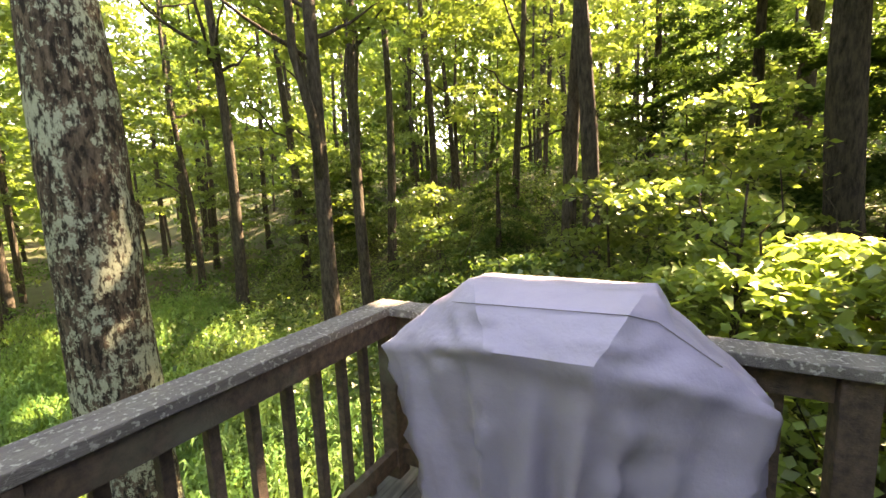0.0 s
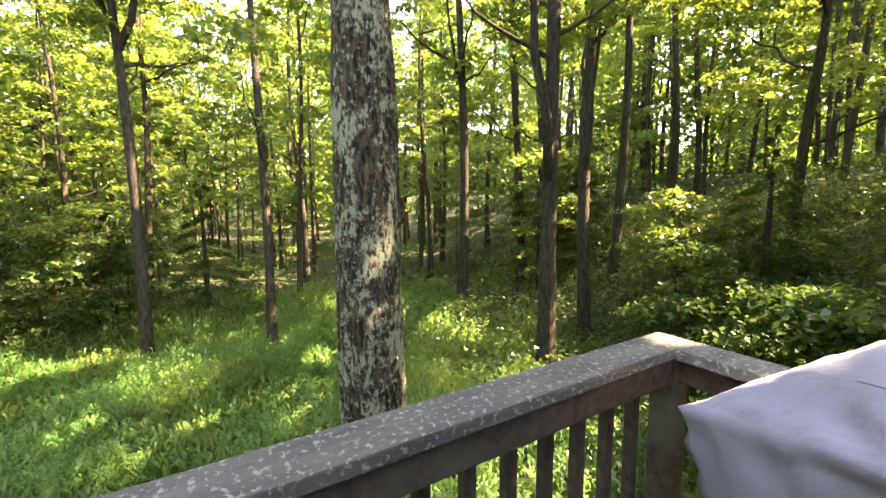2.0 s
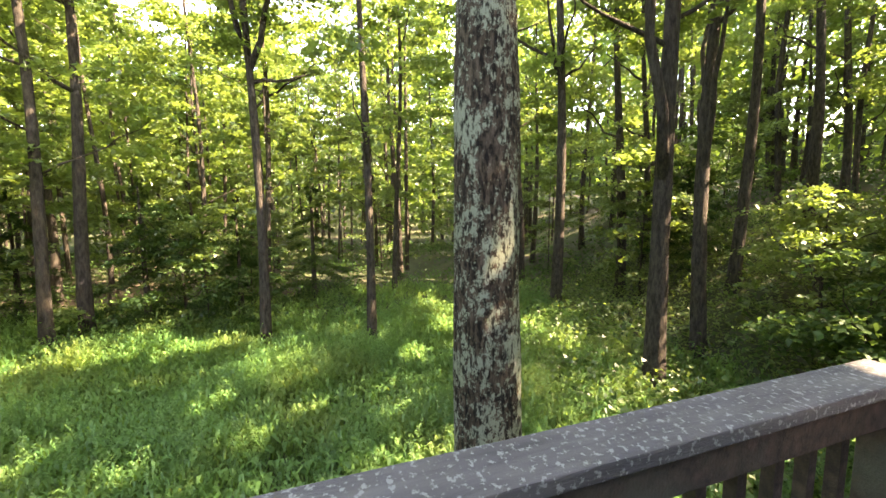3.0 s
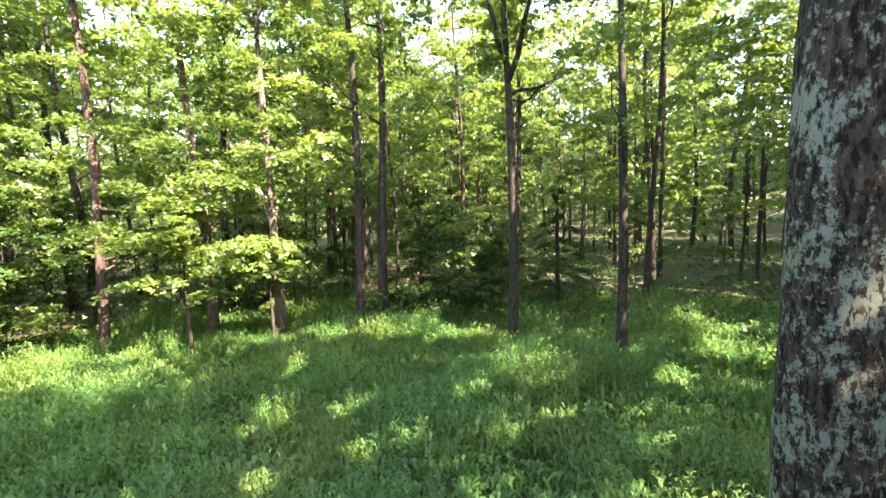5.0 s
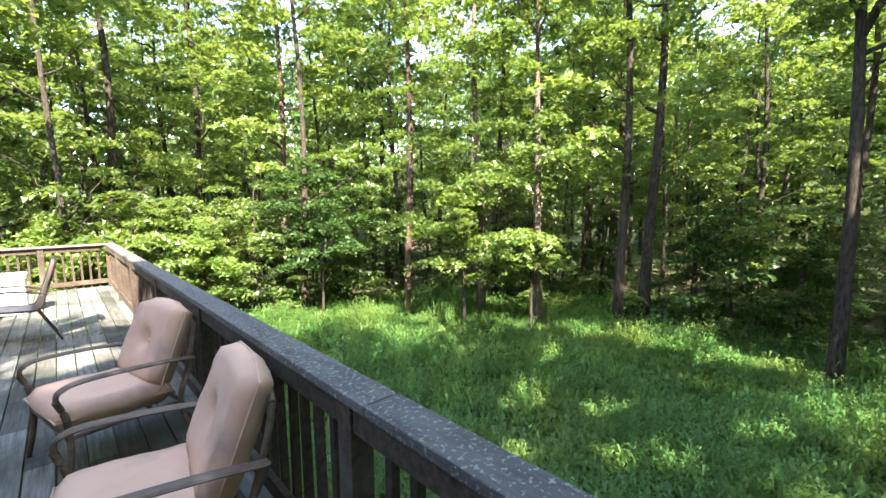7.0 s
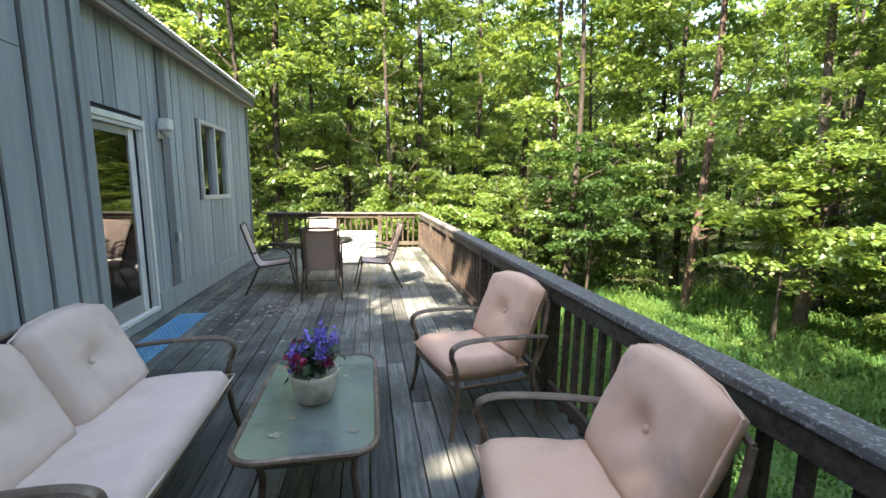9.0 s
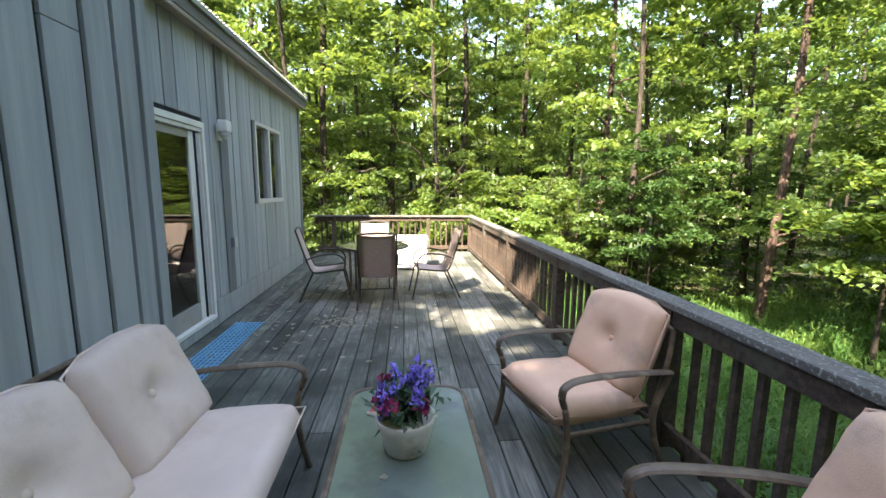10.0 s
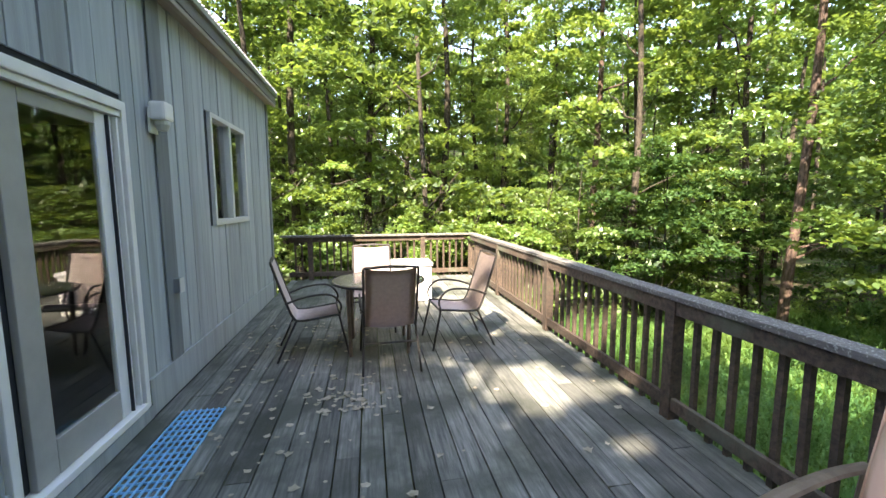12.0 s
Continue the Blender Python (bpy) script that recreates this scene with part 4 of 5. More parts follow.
def hemlock(at, height, radius, seed, count=26):
    """A dark evergreen with flat drooping boughs, wider towards its foot."""
    r = np.random.default_rng(seed)
    t = thing("hemlock_tree", at, "dark green hemlock with drooping feathery boughs in the shade", "tree", "hemlocks")
    part("trunk", trunk_mesh(0.06 + 0.008 * height, height, lambda h: (0, 0, h), seed, 7), "bark", t, smooth=True)
    out = []
    for k in range(count):
        f = (k + r.uniform(0, 1)) / count
        a, reach = k * 2.4 + r.uniform(-0.4, 0.4), radius * (1.05 - f) * r.uniform(0.75, 1.1)
        n = int(150 + 420 * reach)
        q = r.uniform(0.08, 1, n) ** 0.7
        side = r.normal(0, 0.16, n) * reach * (1.1 - 0.6 * q)
        x, y = q * reach * math.cos(a) - side * math.sin(a), q * reach * math.sin(a) + side * math.cos(a)
        out.append(np.stack([x, y, 0.35 + f * (height - 0.4) - 0.28 * reach * q * q + r.normal(0, 0.045, n)], -1))
    under("foliage", leaves(np.concatenate(out), 0.075 if height < 5 else 0.13, seed, "leaf_dark", "foliage", 0.4, 0.35), t)
    return t


def stand(x, y, dz=0.08):
    return (x, y, float(ground_z(x, y)) - dz)


TALL = "tall maple with slim grey trunk and green crown"
# trees that can be told apart, by the meadow
big = (5.32, -7.28)
def big_tree():
    t = thing("maple_tree", stand(*big, 0.1), "large tree with lichen-covered grey bark standing beside the deck", "tree")
    def path(h):
        return (0.012 * h, 0.004 * h, h)
    bm = trunk_mesh(0.248, 15, path, 3, 40, 1.25, 0.008, 0.12)
    for k, (h, a, length, rise, rr) in enumerate(((7.5, 0.6, 3.5, 2.5, 0.09), (8.5, 2.4, 3, 2.2, 0.08), (9.5, 4.2, 3.2, 2.4, 0.08), (10.5, 5.6, 2.6, 2, 0.06))):
        part("limb", limb_mesh(path(h), a, length, rise, rr, k, 10), "bark_big", t, smooth=True)
    for v in bm.verts:
        ridge = 0.5 - abs(noise.noise(Vector((v.co.x * 16, v.co.y * 16, v.co.z * 1.8))))
        v.co += Vector((v.co.x, v.co.y, 0)).normalized() * (noise.noise(Vector((v.co.x * 6, v.co.y * 6, v.co.z * 1.6))) * 0.016 + 0.016 * ridge)
    part("trunk", bm, "bark_big", t, smooth=True)
    knot = bmesh.new()
    bmesh.ops.create_uvsphere(knot, u_segments=14, v_segments=10, radius=1, matrix=Matrix.Translation((0.05, -0.19, 3.35)) @ Matrix.Diagonal((0.075, 0.065, 0.13, 1)))
    for v in knot.verts:
        v.co += Vector((1, -1, 0.3)) * noise.noise(v.co * 14) * 0.03
    part("burl", knot, "bark_big", t, "swollen burl in the bark", smooth=True)
    p = crown_points(16, 7.4, 3.6, 48, 170, 3, path)
    under("crown", leaves(p[open_to_sun(p + np.array(stand(*big)))], 0.13, 3, "leaf", "crown"), t)


big_tree()
# trees that can be told apart, round the meadow and on the bank
tree("maple_tree", "slim forked maple at the edge of the meadow", stand(13.5, -5.3), 0.125, 15, 7.4, 2.3, 46, 255, 0.122, 11, lean=(0.0, 0.006), bend=0.1, fork=[(6.8, 1.5, 1.1, 3.6, 0.075), (6.5, 4.6, 1.3, 3.8, 0.08), (5.6, 4.9, 0.5, 1.0, 0.03)])
tree("maple_tree", "slim maple with leafy low branches in the meadow", stand(12.25, -7.65), 0.115, 13, 4.3, 3.0, 62, 255, 0.122, 12, bend=0.06)
tree("maple_tree", TALL, stand(13.4, -13.5), 0.17, 16, 6.5, 2.8, 40, 150, 0.15, 13, kite=True, fork=[(6.0, 2.0, 1.2, 3.4, 0.08)])
tree("maple_tree", "maple with a trunk that divides low down", stand(8.3, -12.0), 0.175, 16, 6.6, 3.0, 46, 235, 0.122, 14, bend=0.05, sides=14, fork=[(3.7, 1.9, 2.2, 7.0, 0.10), (4.3, 0.2, 0.9, 4.6, 0.06)])
tree("maple_tree", "dark maple with a forked trunk on the bank", stand(9.1, -14.1), 0.16, 16, 6.5, 2.6, 40, 150, 0.15, 15, kite=True, bend=0.08, fork=[(4.0, 2.6, 0.9, 3.6, 0.09), (4.3, 5.6, 1.2, 4.6, 0.08)])
tree("maple_tree", TALL, stand(10.2, -16.6), 0.15, 15, 6.5, 2.6, 40, 150, 0.15, 16, kite=True, bend=0.08)
tree("maple_tree", TALL, stand(10.6, -20.0), 0.15, 15, 5.5, 2.6, 40, 150, 0.15, 17, kite=True)
tree("maple_tree", "large dark-barked tree on the bank", stand(4.38, -15.2), 0.17, 17, 8.0, 4.0, 110, 110, 0.16, 18, sides=14)
tree("maple_tree", "large dark-barked tree on the bank", stand(3.85, -14.6), 0.18, 17, 8.0, 3.6, 110, 110, 0.16, 19, sides=14)
tree("maple_tree", "large dark-barked tree on the bank", stand(0.3, -13.6), 0.24, 18, 8.2, 3.6, 120, 110, 0.16, 20, sides=14)
tree("maple_tree", "tree with a sunlit pale trunk at the forest edge", stand(12.2, 2.6), 0.14, 13, 3.6, 2.2, 56, 255, 0.122, 21, "leaf", "bark_pale", lean=(0.02, -0.02))
tree("maple_tree", "tall tree with a reddish scaly trunk", stand(11.0, 4.7), 0.12, 16, 2.6, 2.8, 70, 255, 0.122, 22, "leaf", "bark_red")
tree("maple_tree", "tree with a sunlit pale trunk at the forest edge", stand(12.6, 0.75), 0.13, 12, 3.9, 2.0, 50, 255, 0.122, 23, "leaf", "bark_pale")
tree("maple_tree", "tall tree with grey trunk at the forest edge", stand(15.3, -1.1), 0.16, 15, 5.5, 2.4, 50, 255, 0.122, 29, "leaf", "bark")
tree("maple_tree", "tall tree with a reddish scaly trunk", stand(9.4, 10.4), 0.15, 16, 3.4, 3.0, 84, 255, 0.122, 24, "leaf", "bark_red")
tree("maple_tree", "tall tree with grey trunk behind the deck", stand(-0.45, 9.8), 0.16, 16, 3.6, 3.0, 80, 170, 0.15, 25, kite=True)
tree("maple_tree", TALL, stand(4.2, 12.6), 0.17, 16, 2.4, 3.2, 96, 255, 0.122, 26, "leaf_bright")
tree("maple_tree", TALL, stand(7.4, 14.5), 0.17, 17, 2.4, 3.2, 90, 255, 0.122, 27, "leaf_bright")
tree("maple_tree", TALL, stand(1.6, 12.0), 0.17, 15, 2.4, 2.8, 84, 255, 0.122, 33, "leaf_bright")
tree("maple_tree", TALL, stand(-3.2, 12.0), 0.15, 16, 2.6, 3.2, 80, 170, 0.15, 28, kite=True)
# tall trees added on the bank, mostly out of view, to shade deck and meadow
for k, (x, y, h, w, n) in enumerate(((-3.3, -10.9, 16, 4.2, 215), (-6.6, -10.9, 15, 4.0, 150), (-0.7, -10.5, 16, 3.2, 165), (-3.4, -15.5, 16, 4.2, 120), (0.0, -18.0, 16, 4.2, 70), (-7.4, -15.5, 15, 4.0, 110))):
    tree("maple_tree", TALL, stand(x, y), 0.2, h, 6.0, w, n, 120, 0.18, 300 + k, "leaf", spread=0.95)
# lighter crowns higher up the bank, with the sun behind them partly put into the leaf colour
for k, (x, y, h) in enumerate(((3.2, -20.5, 13), (6.9, -19.0, 13), (6.4, -24.5, 14), (11.5, -23.5, 14), (14.5, -18.0, 14), (3.9, -28.5, 13), (9.0, -29.0, 14), (15.5, -26.5, 14), (18.0, -15.0, 14))):
    tree("maple_tree", "slender maple with sunlit yellow-green leaves on the bank", stand(x, y), 0.13, h, 2.6, 2.9, 62, 200, 0.125, 320 + k, "leaf_bright")

# saplings and bushes with layered leaves
SAP = "small leafy maple sapling at the forest edge"
# the leaf tone carries light: bright for sunlit saplings, dark for shaded ones
BUSHES = (
    (8.6, 5.8, 5.0, 1.8, "leaf_dark"), (7.4, 7.6, 4.4, 1.9, "leaf"), (5.0, 8.4, 3.7, 1.7, "leaf_bright"), (3.2, 8.6, 3.6, 1.6, "leaf_bright"),
    (6.6, 9.3, 3.7, 1.8, "leaf_bright"), (1.2, 8.8, 3.4, 1.5, "leaf"), (9.4, 8.0, 4.5, 1.8, "leaf_dark"), (4.3, 7.3, 3.3, 1.2, "leaf_bright"),
    (5.7, 6.9, 3.2, 1.2, "leaf_bright"), (3.0, 7.6, 3.2, 1.1, "leaf_bright"), (10.2, 7.2, 5.6, 1.6, "leaf"), (-1.6, 8.6, 3.6, 1.6, "leaf"),
    (14.8, 2.4, 4.2, 1.7, "leaf"), (15.6, -3.2, 3.2, 1.7, "leaf_dark"), (2.0, -10.3, 3.5, 1.3, "leaf_bright"), (1.0, -10.0, 3.0, 1.4, "leaf"),
    (3.0, -11.3, 3.3, 1.2, "leaf"), (2.2, -12.4, 4.0, 1.5, "leaf_bright"), (-0.4, -10.3, 2.9, 1.4, "leaf"), (4.4, -12.2, 2.2, 1.2, "leaf_dark"),
    (6.2, -13.4, 2.0, 1.3, "leaf_dark"), (7.6, -15.2, 2.6, 1.4, "leaf"))
for k, (x, y, h, w, leaf) in enumerate(BUSHES):
    near = y < -9
    tree("maple_sapling", SAP, stand(x, y), 0.045, h, 0.6, w, 38, 150 if near else 220, 0.095 if near else 0.11, 100 + k, leaf, sides=7, limbs=7, bend=0.1, group="saplings", category="sapling", kite=near, flat=0.22, spread=0.62)

# two saplings whose layered boughs stand in the sun before the dark forest
for x, y, h, low, w, n, seed in ((11.0, 2.1, 3.9, 1.9, 0.95, 26, 150), (11.7, 0.35, 2.8, 1.7, 0.75, 13, 151)):
    tree("maple_sapling", "sapling with layered bright green boughs before the forest", stand(x, y), 0.05, h, low, w, n, 260, 0.13, seed, "leaf_bright", sides=7, limbs=7, bend=0.06, group="saplings", category="sapling", kite=True, flat=0.25, spread=0.75)

for k, (x, y, h, w) in enumerate(((15.2, -4.6, 3.4, 1.7), (16.0, -2.2, 4.2, 1.8), (17.2, -6.6, 4.4, 1.8), (17.0, 1.0, 4.0, 1.6), (1.2, -15.6, 9.0, 2.6), (-0.6, -15.2, 8.0, 2.4), (-1.6, -12.6, 6.0, 2.0), (6.4, -16.2, 3.4, 1.6), (12.2, -17.6, 4.0, 1.7))):
    hemlock(stand(x, y), h, w, 170 + k, 26 if h < 5 else 44)

# the forest behind: a few built trees, copied at other turns and sizes
rf = random.Random(77)
def in_meadow(x, y):
    return (3.0 < x < 14.2 and -12 < y < 6.0) or (-9 < x < 5 and -11 < y < 7.6) or (13 < x < 17 and -12.5 < y < -8)


kinds = [tree("forest_tree", TALL, (60 + 4 * k, -60, -2), 0.08 + 0.018 * k, 14 + k % 3, 2.6 + 0.8 * (k % 3), 2.8, 54, 160, 0.165, 200 + k, leaf, group="forest trees", sides=8) for k, leaf in enumerate(("leaf", "leaf", "leaf_bright", "leaf"))]
lows = [tree("forest_sapling", "leafy understorey sapling among the trees", (60 + 4 * k, -66, -2), 0.035, 3.6 + k, 0.6, 1.5, 32, 140, 0.125, 220 + k, leaf, group="saplings", sides=6, limbs=4, category="sapling", flat=0.25, spread=0.65) for k, leaf in enumerate(("leaf", "leaf_dark", "leaf"))]


def scatter(kind, count, near, far, apart, sizes, clear):
    """Copies of a few built trees, spread over the forest."""
    spots, used, tries = [], set(), 0
    while len(spots) < count and tries < 8000:
        tries += 1
        a, d = rf.uniform(-2.2, 2.4), rf.uniform(near, far)
        x, y = 2.5 + d * math.cos(a), -2 + d * math.sin(a)
        if in_meadow(x, y) or clear(x, y) or any((x - u) ** 2 + (y - v) ** 2 < apart for u, v in spots):
            continue
        spots.append((x, y))
        i = rf.randrange(len(kind))
        if i in used:
            copy_thing(kind[i], pose(*stand(x, y), 0, 0, rf.uniform(0, 360))).scale = (rf.uniform(*sizes),) * 3
        else:
            kind[i].matrix_basis = pose(*stand(x, y))
            used.add(i)


scatter(kinds, 94, 9, 33, 3.6, (0.85, 1.15), lambda x, y: 0.19 < math.atan2(y + 5.9, x - 3.1) < 0.29 or (-9 < x < 8.5 and -26 < y < -9) or (8 < x < 20 and -22 < y < -9 and rf.random() < 0.5))
scatter(lows, 66, 11, 28, 1.5, (0.6, 1.15), lambda x, y: -9 < x < 7.5 and -16 < y < -9)


def far_woods():
    r = np.random.default_rng(9)
    pts = []
    for k in range(400):
        a, d = r.uniform(-2.5, 2.7), r.uniform(30, 60)
        x, y = 2.5 + d * math.cos(a), -2 + d * math.sin(a)
        z0 = float(ground_z(x, max(y, -45)))
        h = r.uniform(13, 20)
        if 0.17 < math.atan2(y + 5.9, x - 3.1) < 0.31:
            h *= 0.75
        n = 760
        t = r.uniform(0.0, 1, n) ** 0.7
        clump = r.normal(0, 1, (24, 3))[r.integers(0, 24, n)]
        w = 2.6 * (0.4 + 0.6 * np.sin(np.pi * np.minimum(1, 0.25 + 0.75 * t)))
        p = clump / np.linalg.norm(clump, axis=1)[:, None] * w[:, None] * 0.8 + r.normal(0, 0.45, (n, 3))
        pts.append(np.stack([x + p[:, 0], y + p[:, 1], z0 + 0.5 + h * t + 0.3 * p[:, 2]], -1))
    me = leaves(np.concatenate(pts), 0.47, 9, "leaf_far", "far_woods", 0.7, 0.7)
    tagged(new("far_woods", me), "distant green forest crowns beyond the meadow", "forest", kind="stuff")
    bm = bmesh.new()
    for k in range(340):
        a, d = r.uniform(-2.3, 2.6), r.uniform(22, 55)
        x, y = 2.5 + d * math.cos(a), -2 + d * math.sin(a)
        if in_meadow(x, y):
            continue
        z0 = float(ground_z(x, max(y, -45)))
        w = r.uniform(0.05, 0.13)
        sweep([(x, y, z0 - 0.2), (x + r.normal(0, 0.15), y + r.normal(0, 0.15), z0 + 4.5), (x + r.normal(0, 0.3), y + r.normal(0, 0.3), z0 + 12)], [w * 1.15, w, w * 0.5], 6, bm)
    me = bpy.data.meshes.new("far_trunks")
    bm.to_mesh(me)
    bm.free()
    me.materials.append(M["bark"])
    tagged(new("far_trunks", me), "distant dark tree trunks in the forest", "forest", kind="stuff")
    # a ring wall added behind the crowns, coloured as the shade of deep woods
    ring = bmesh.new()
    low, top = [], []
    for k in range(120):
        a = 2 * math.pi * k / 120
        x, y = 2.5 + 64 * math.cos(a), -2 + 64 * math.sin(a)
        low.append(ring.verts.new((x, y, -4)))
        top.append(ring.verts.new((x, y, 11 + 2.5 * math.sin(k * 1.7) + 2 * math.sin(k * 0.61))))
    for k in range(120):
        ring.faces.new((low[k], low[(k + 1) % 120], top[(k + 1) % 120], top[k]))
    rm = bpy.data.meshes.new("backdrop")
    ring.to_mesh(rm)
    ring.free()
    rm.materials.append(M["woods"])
    tagged(new("backdrop", rm), "backdrop ring coloured as the dark shaded depth of the forest", "forest", kind="structure")


far_woods()


def undergrowth():
    """Low leaves that cover the bank and the forest floor in drifts."""
    r = np.random.default_rng(41)
    for name, label, leaf, count, n, size, area in (
            ("undergrowth", "dark leafy undergrowth on the forest floor", "leaf_dark", 1100, 70, 0.13, (-6, 34, -32, 26)),
            ("bank_plants", "low leafy plants and seedlings on the shady bank", "leaf", 900, 75, 0.085, (-3, 16, -22, -9.6))):
        out = []
        while len(out) < count:
            x, y = r.uniform(area[0], area[1]), r.uniform(area[2], area[3])
            if (3.0 < x < 14.2 and -10.3 < y < 6.0) or (-9 < x < 5 and -9.4 < y < 7.6) or (13 < x < 17 and -12.5 < y < -8):
                continue
            p = r.normal(0, 1, (n, 3)) * (0.5, 0.5, 0.2)
            p[:, 2] = np.abs(p[:, 2]) + 0.08 + 0.35 * r.uniform() ** 2
            p[:, :2] += (x, y)
            p[:, 2] += ground_z(p[:, 0], p[:, 1])
            out.append(p)
        tagged(new(name, leaves(np.concatenate(out), size, 41, leaf, name, 0.6, 0.5)), label, "undergrowth", kind="stuff")


undergrowth()


# ---- meadow plants ----
def lush(x, y):
    """How thick the meadow grows, from 0 to 1, in drifts."""
    return 0.5 + 0.2 * np.sin(0.9 * x + 1.3 * y + 1.1 * np.sin(0.7 * y - 0.4 * x)) + 0.17 * np.sin(1.9 * x - 0.8 * y + 1.3 * np.sin(1.1 * x + 0.5 * y)) + 0.13 * np.sin(3.1 * y + 2.2 * x + np.sin(2.3 * x - y))


def meadow():
    r = np.random.default_rng(21)
    n = 40000
    x, y = 3.9 + 14.0 * r.uniform(0, 1, n) ** 1.15, r.uniform(-13.5, 7, n)
    dens = lush(x, y)
    straw = np.exp(-((x - 8.6) ** 2 + (y + 1.5) ** 2) / 0.5)
    keep = (r.uniform(0, 1, n) < 0.5 + 0.5 * dens - 0.8 * straw) & ((x < 14.5) | (r.uniform(0, 1, n) < 0.5))
    x, y, dens = x[keep], y[keep], dens[keep]
    per = 8
    k = len(x) * per
    up = np.tile(np.linspace(0.2, 1, per), len(x))
    tall = np.repeat(r.uniform(0.2, 0.48, len(x)) * (0.3 + 1.45 * dens) * np.where(r.uniform(0, 1, len(x)) < 0.08, 1.6, 1), per)
    a = np.tile(np.arange(per) * 2.4, len(x)) + np.repeat(r.uniform(0, 6.28, len(x)), per)
    d = np.stack([np.cos(a), np.sin(a), 0 * a], -1)
    s = np.stack([-np.sin(a), np.cos(a), 0 * a], -1)
    base = np.stack([np.repeat(x, per), np.repeat(y, per), np.repeat(ground_z(x, y), per) + tall * up], -1) + r.normal(0, 0.02, (k, 3))
    size = (0.075 + 0.14 * (1 - up)) * r.uniform(0.7, 1.4, k)
    w = size * r.uniform(0.09, 0.16, k)
    rise = size * r.uniform(0.3, 1.5, k)
    zz = np.array([0, 0, 1])
    mid = base + d * (size * 0.5)[:, None] + zz * (rise * 0.8)[:, None]
    tip = base + d * size[:, None] + zz * (rise * 0.5)[:, None]
    v = np.stack([base, mid - s * w[:, None], tip, mid + s * w[:, None]], 1)
    me = mesh_from("meadow_plants", v, np.arange(k)[:, None] * 4 + np.array([0, 1, 2, 3]), "grass")
    tagged(new("meadow_plants", me), "dense green ferns and leafy stems covering the meadow", "grass", kind="stuff")
    n = 4200
    x, y = r.uniform(4.2, 12.5, n), r.uniform(-12, 6, n)
    keep = lush(x, y) > r.uniform(0.4, 0.75, n)
    x, y = x[keep], y[keep]
    per = 26
    k = len(x) * per
    up = np.tile(np.linspace(0.25, 1, per), len(x))
    tall = np.repeat(r.uniform(0.4, 0.75, len(x)), per)
    a = np.tile(np.arange(per) * 2.4, len(x)) + np.repeat(r.uniform(0, 6.28, len(x)), per)
    d, s = np.stack([np.cos(a), np.sin(a), 0 * a], -1), np.stack([-np.sin(a), np.cos(a), 0 * a], -1)
    lean = np.repeat(r.normal(0, 0.08, (len(x), 2)), per, 0) * up[:, None]
    base = np.stack([np.repeat(x, per) + lean[:, 0], np.repeat(y, per) + lean[:, 1], np.repeat(ground_z(x, y), per) + tall * up], -1)
    size = (0.05 + 0.07 * (1 - up)) * r.uniform(0.8, 1.3, k)
    mid = base + d * (size * 0.5)[:, None] + zz * (size * 0.35)[:, None]
    tip = base + d * size[:, None] + zz * (size * 0.3)[:, None]
    w = (size * 0.13)[:, None]
    stalks = mesh_from("meadow_stalks", np.stack([base, mid - s * w, tip, mid + s * w], 1), np.arange(k)[:, None] * 4 + np.array([0, 1, 2, 3]), "stalk")
    tagged(new("meadow_stalks", stalks), "upright leafy lime-green stalks rising out of the meadow", "grass", kind="stuff")
    n = 140000
    x, y = r.uniform(3.9, 15, n), r.uniform(-13, 7, n)
    h = r.uniform(0.15, 0.5, n) * (0.45 + 0.8 * lush(x, y))
    a, out = r.uniform(0, 6.28, n), r.uniform(0.1, 0.5, n)
    root = np.stack([x, y, ground_z(x, y)], -1)
    d = np.stack([np.cos(a), np.sin(a), 0 * a], -1) * (h * out)[:, None]
    s = np.stack([-np.sin(a), np.cos(a), 0 * a], -1) * r.uniform(0.006, 0.014, n)[:, None]
    v = np.stack([root + s, root - s, root + d + zz * h[:, None]], 1)
    blades = mesh_from("meadow_grass", v, np.arange(n)[:, None] * 3 + np.array([0, 1, 2]), "grass")
    tagged(new("meadow_grass", blades), "thin green grass blades among the meadow ferns", "grass", kind="stuff")


meadow()

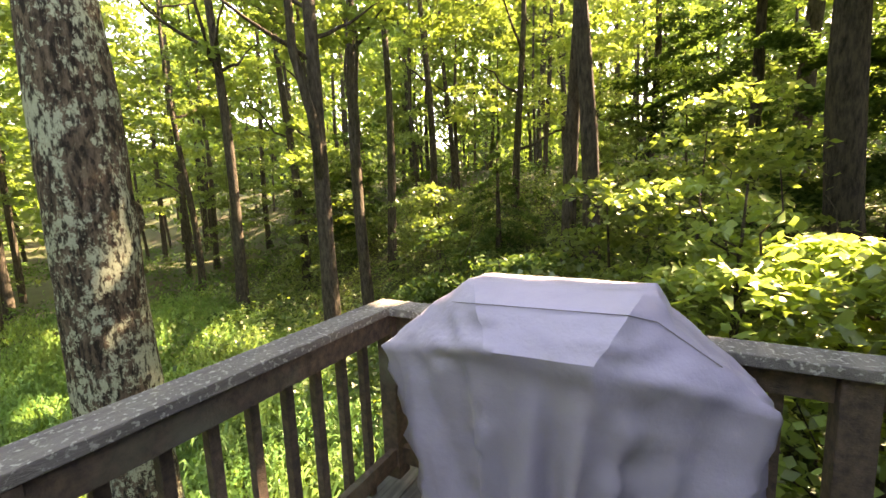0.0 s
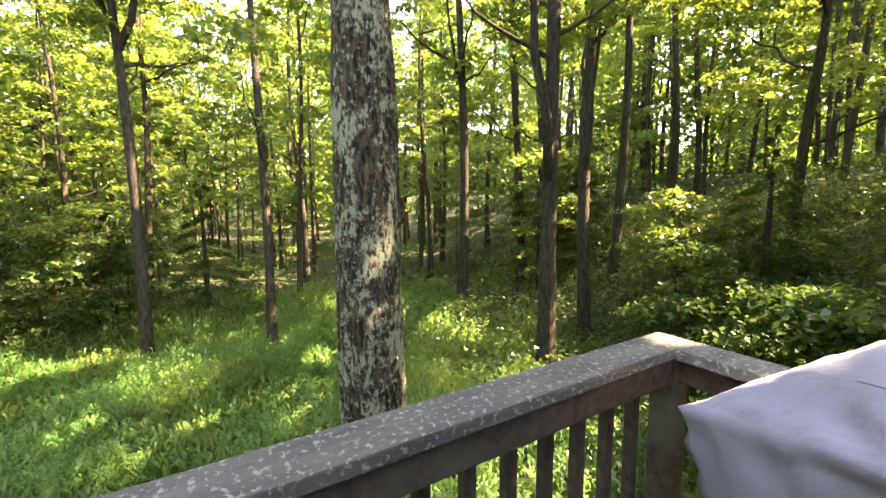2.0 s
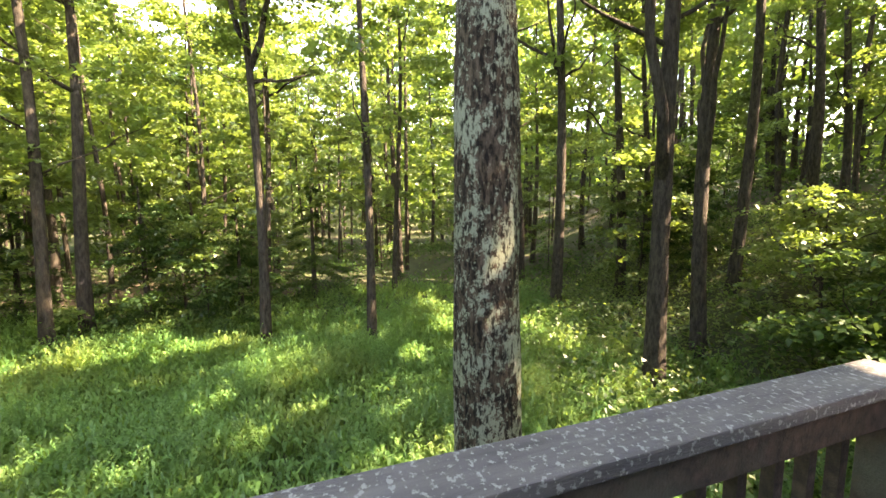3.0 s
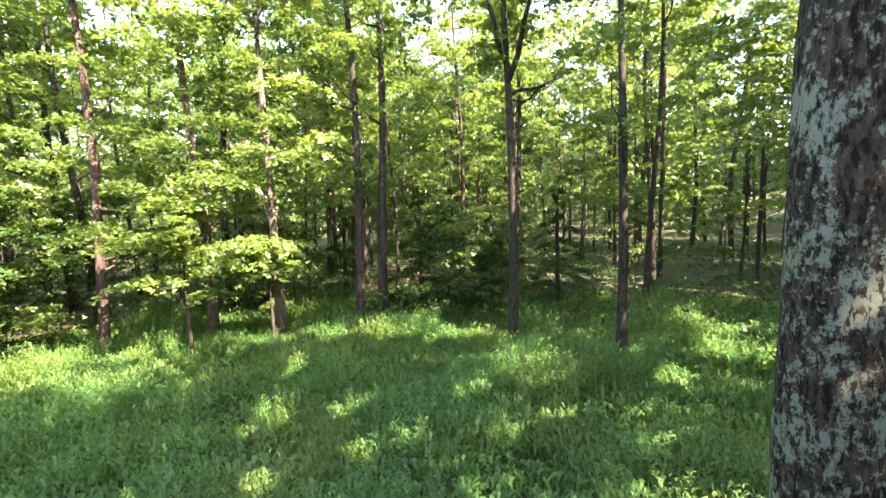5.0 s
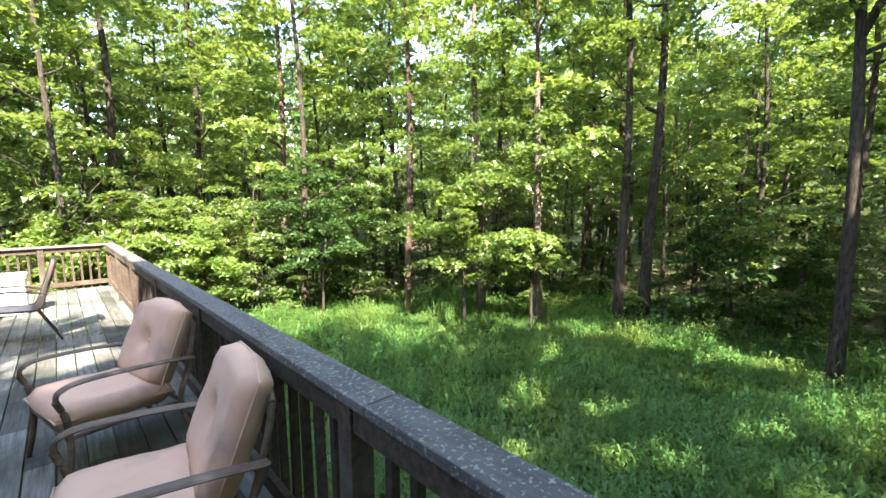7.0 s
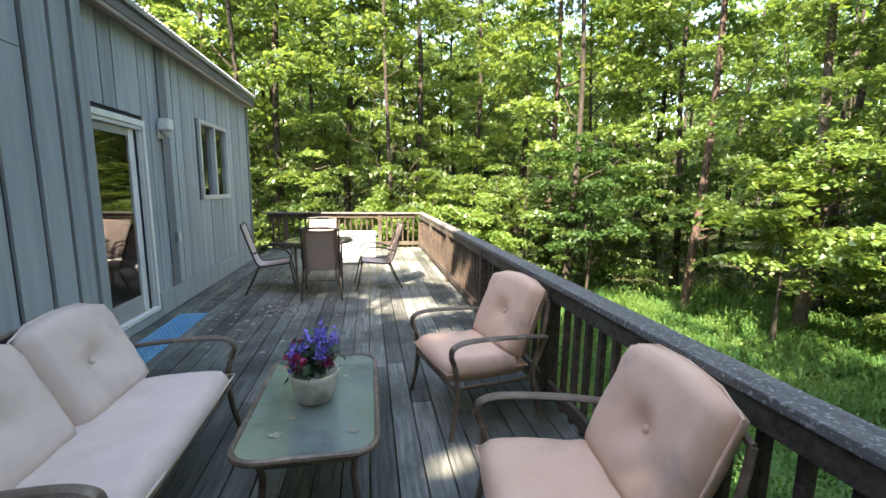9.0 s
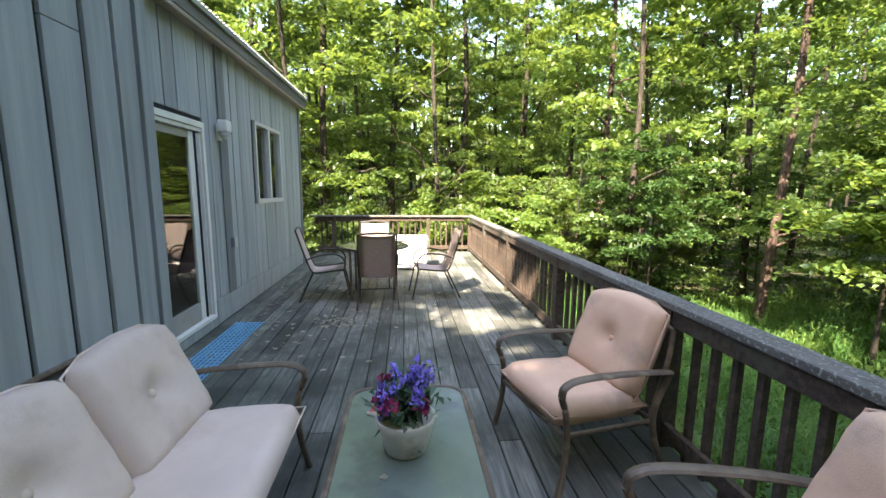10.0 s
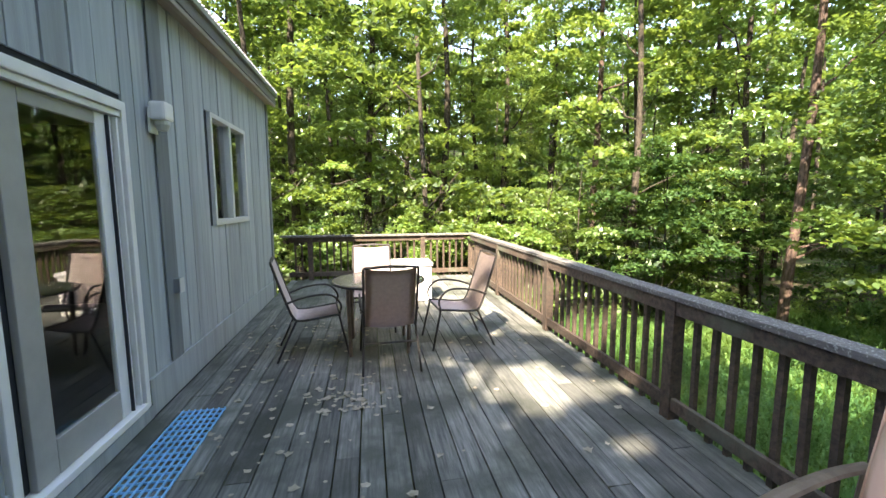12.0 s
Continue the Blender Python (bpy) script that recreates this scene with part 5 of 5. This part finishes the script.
# ---- deck boards and fallen leaves ----
board_rng = random.Random(31)
BOARD, GAP = 0.136, 0.009
k = 0
x = 0.014
part("rim_joist", box(0.77, 3.655, -7.85, -7.80, -0.30, -0.034), "rail", deck)
part("rim_joist", box(3.60, 3.645, -7.79, 5.2, -0.30, -0.034), "rail", deck)
while x + BOARD < 3.67:
    y0 = -7.85 if x > PROUD + 0.01 else STEP_Y + 0.03
    y = y0
    cuts = [y0]
    y += board_rng.uniform(1.2, 3.6)
    while y < 4.4:
        cuts.append(y)
        y += board_rng.choice((2.44, 3.0, 3.66))
    cuts.append(5.22)
    for a, b in zip(cuts, cuts[1:]):
        z = board_rng.uniform(-0.003, 0.001)
        part("board", box(x, x + BOARD, a + 0.002, b - 0.002, z - 0.032, z, 0.003), "deck", deck)
    x += BOARD + GAP

def fallen_leaves():
    r = np.random.default_rng(12)
    n = 330
    x = np.where(r.uniform(0, 1, n) < 0.65, r.uniform(0.15, 1.5, n), r.uniform(0.2, 3.4, n))
    y = np.where(r.uniform(0, 1, n) < 0.7, r.uniform(-1.2, 2.2, n), r.uniform(-7, 4.5, n))
    z = np.full(n, 0.012)
    x[:5], y[:5], z[:5] = (1.93, 2.2, 1.98, 2.26, 1.9), (-3.33, -2.8, -3.2, -3.35, -2.75), 0.442
    x[5:45], y[5:45] = 0.24 + r.normal(0, 0.06, 40), -1.45 + r.normal(0, 0.16, 40)
    x[45:95], y[45:95] = 1.35 + r.normal(0, 0.22, 50), -0.05 + r.normal(0, 0.16, 50)
    rim = np.linspace(0, 2 * np.pi, 10, endpoint=False)
    lobes = np.array([1.0, 0.68, 0.9, 0.62, 0.8, 0.5, 0.8, 0.66, 0.85, 0.7])
    turn = r.uniform(0, 6.28, n)
    size = 0.03 * r.uniform(0.45, 1.4, n)
    curl = r.uniform(0.1, 0.9, n)
    v = []
    for k in range(n):
        u = np.stack([np.cos(rim + turn[k]) * lobes, np.sin(rim + turn[k]) * lobes * 0.8, curl[k] * lobes ** 2 * np.abs(np.sin(rim * 1.5))], -1) * size[k]
        v.append(np.concatenate([[(0, 0, 0.0)], u]) + (x[k], y[k], z[k] - 0.006))
    f = np.concatenate([np.stack([np.zeros(10, int), 1 + np.arange(10), 1 + (np.arange(10) + 1) % 10], -1) + 11 * k for k in range(n)])
    me = mesh_from("fallen_leaves", np.concatenate(v), f, "dry_leaf")
    tagged(new("fallen_leaves", me), "dry curled brown leaves scattered on the deck", "leaves", kind="stuff")


fallen_leaves()
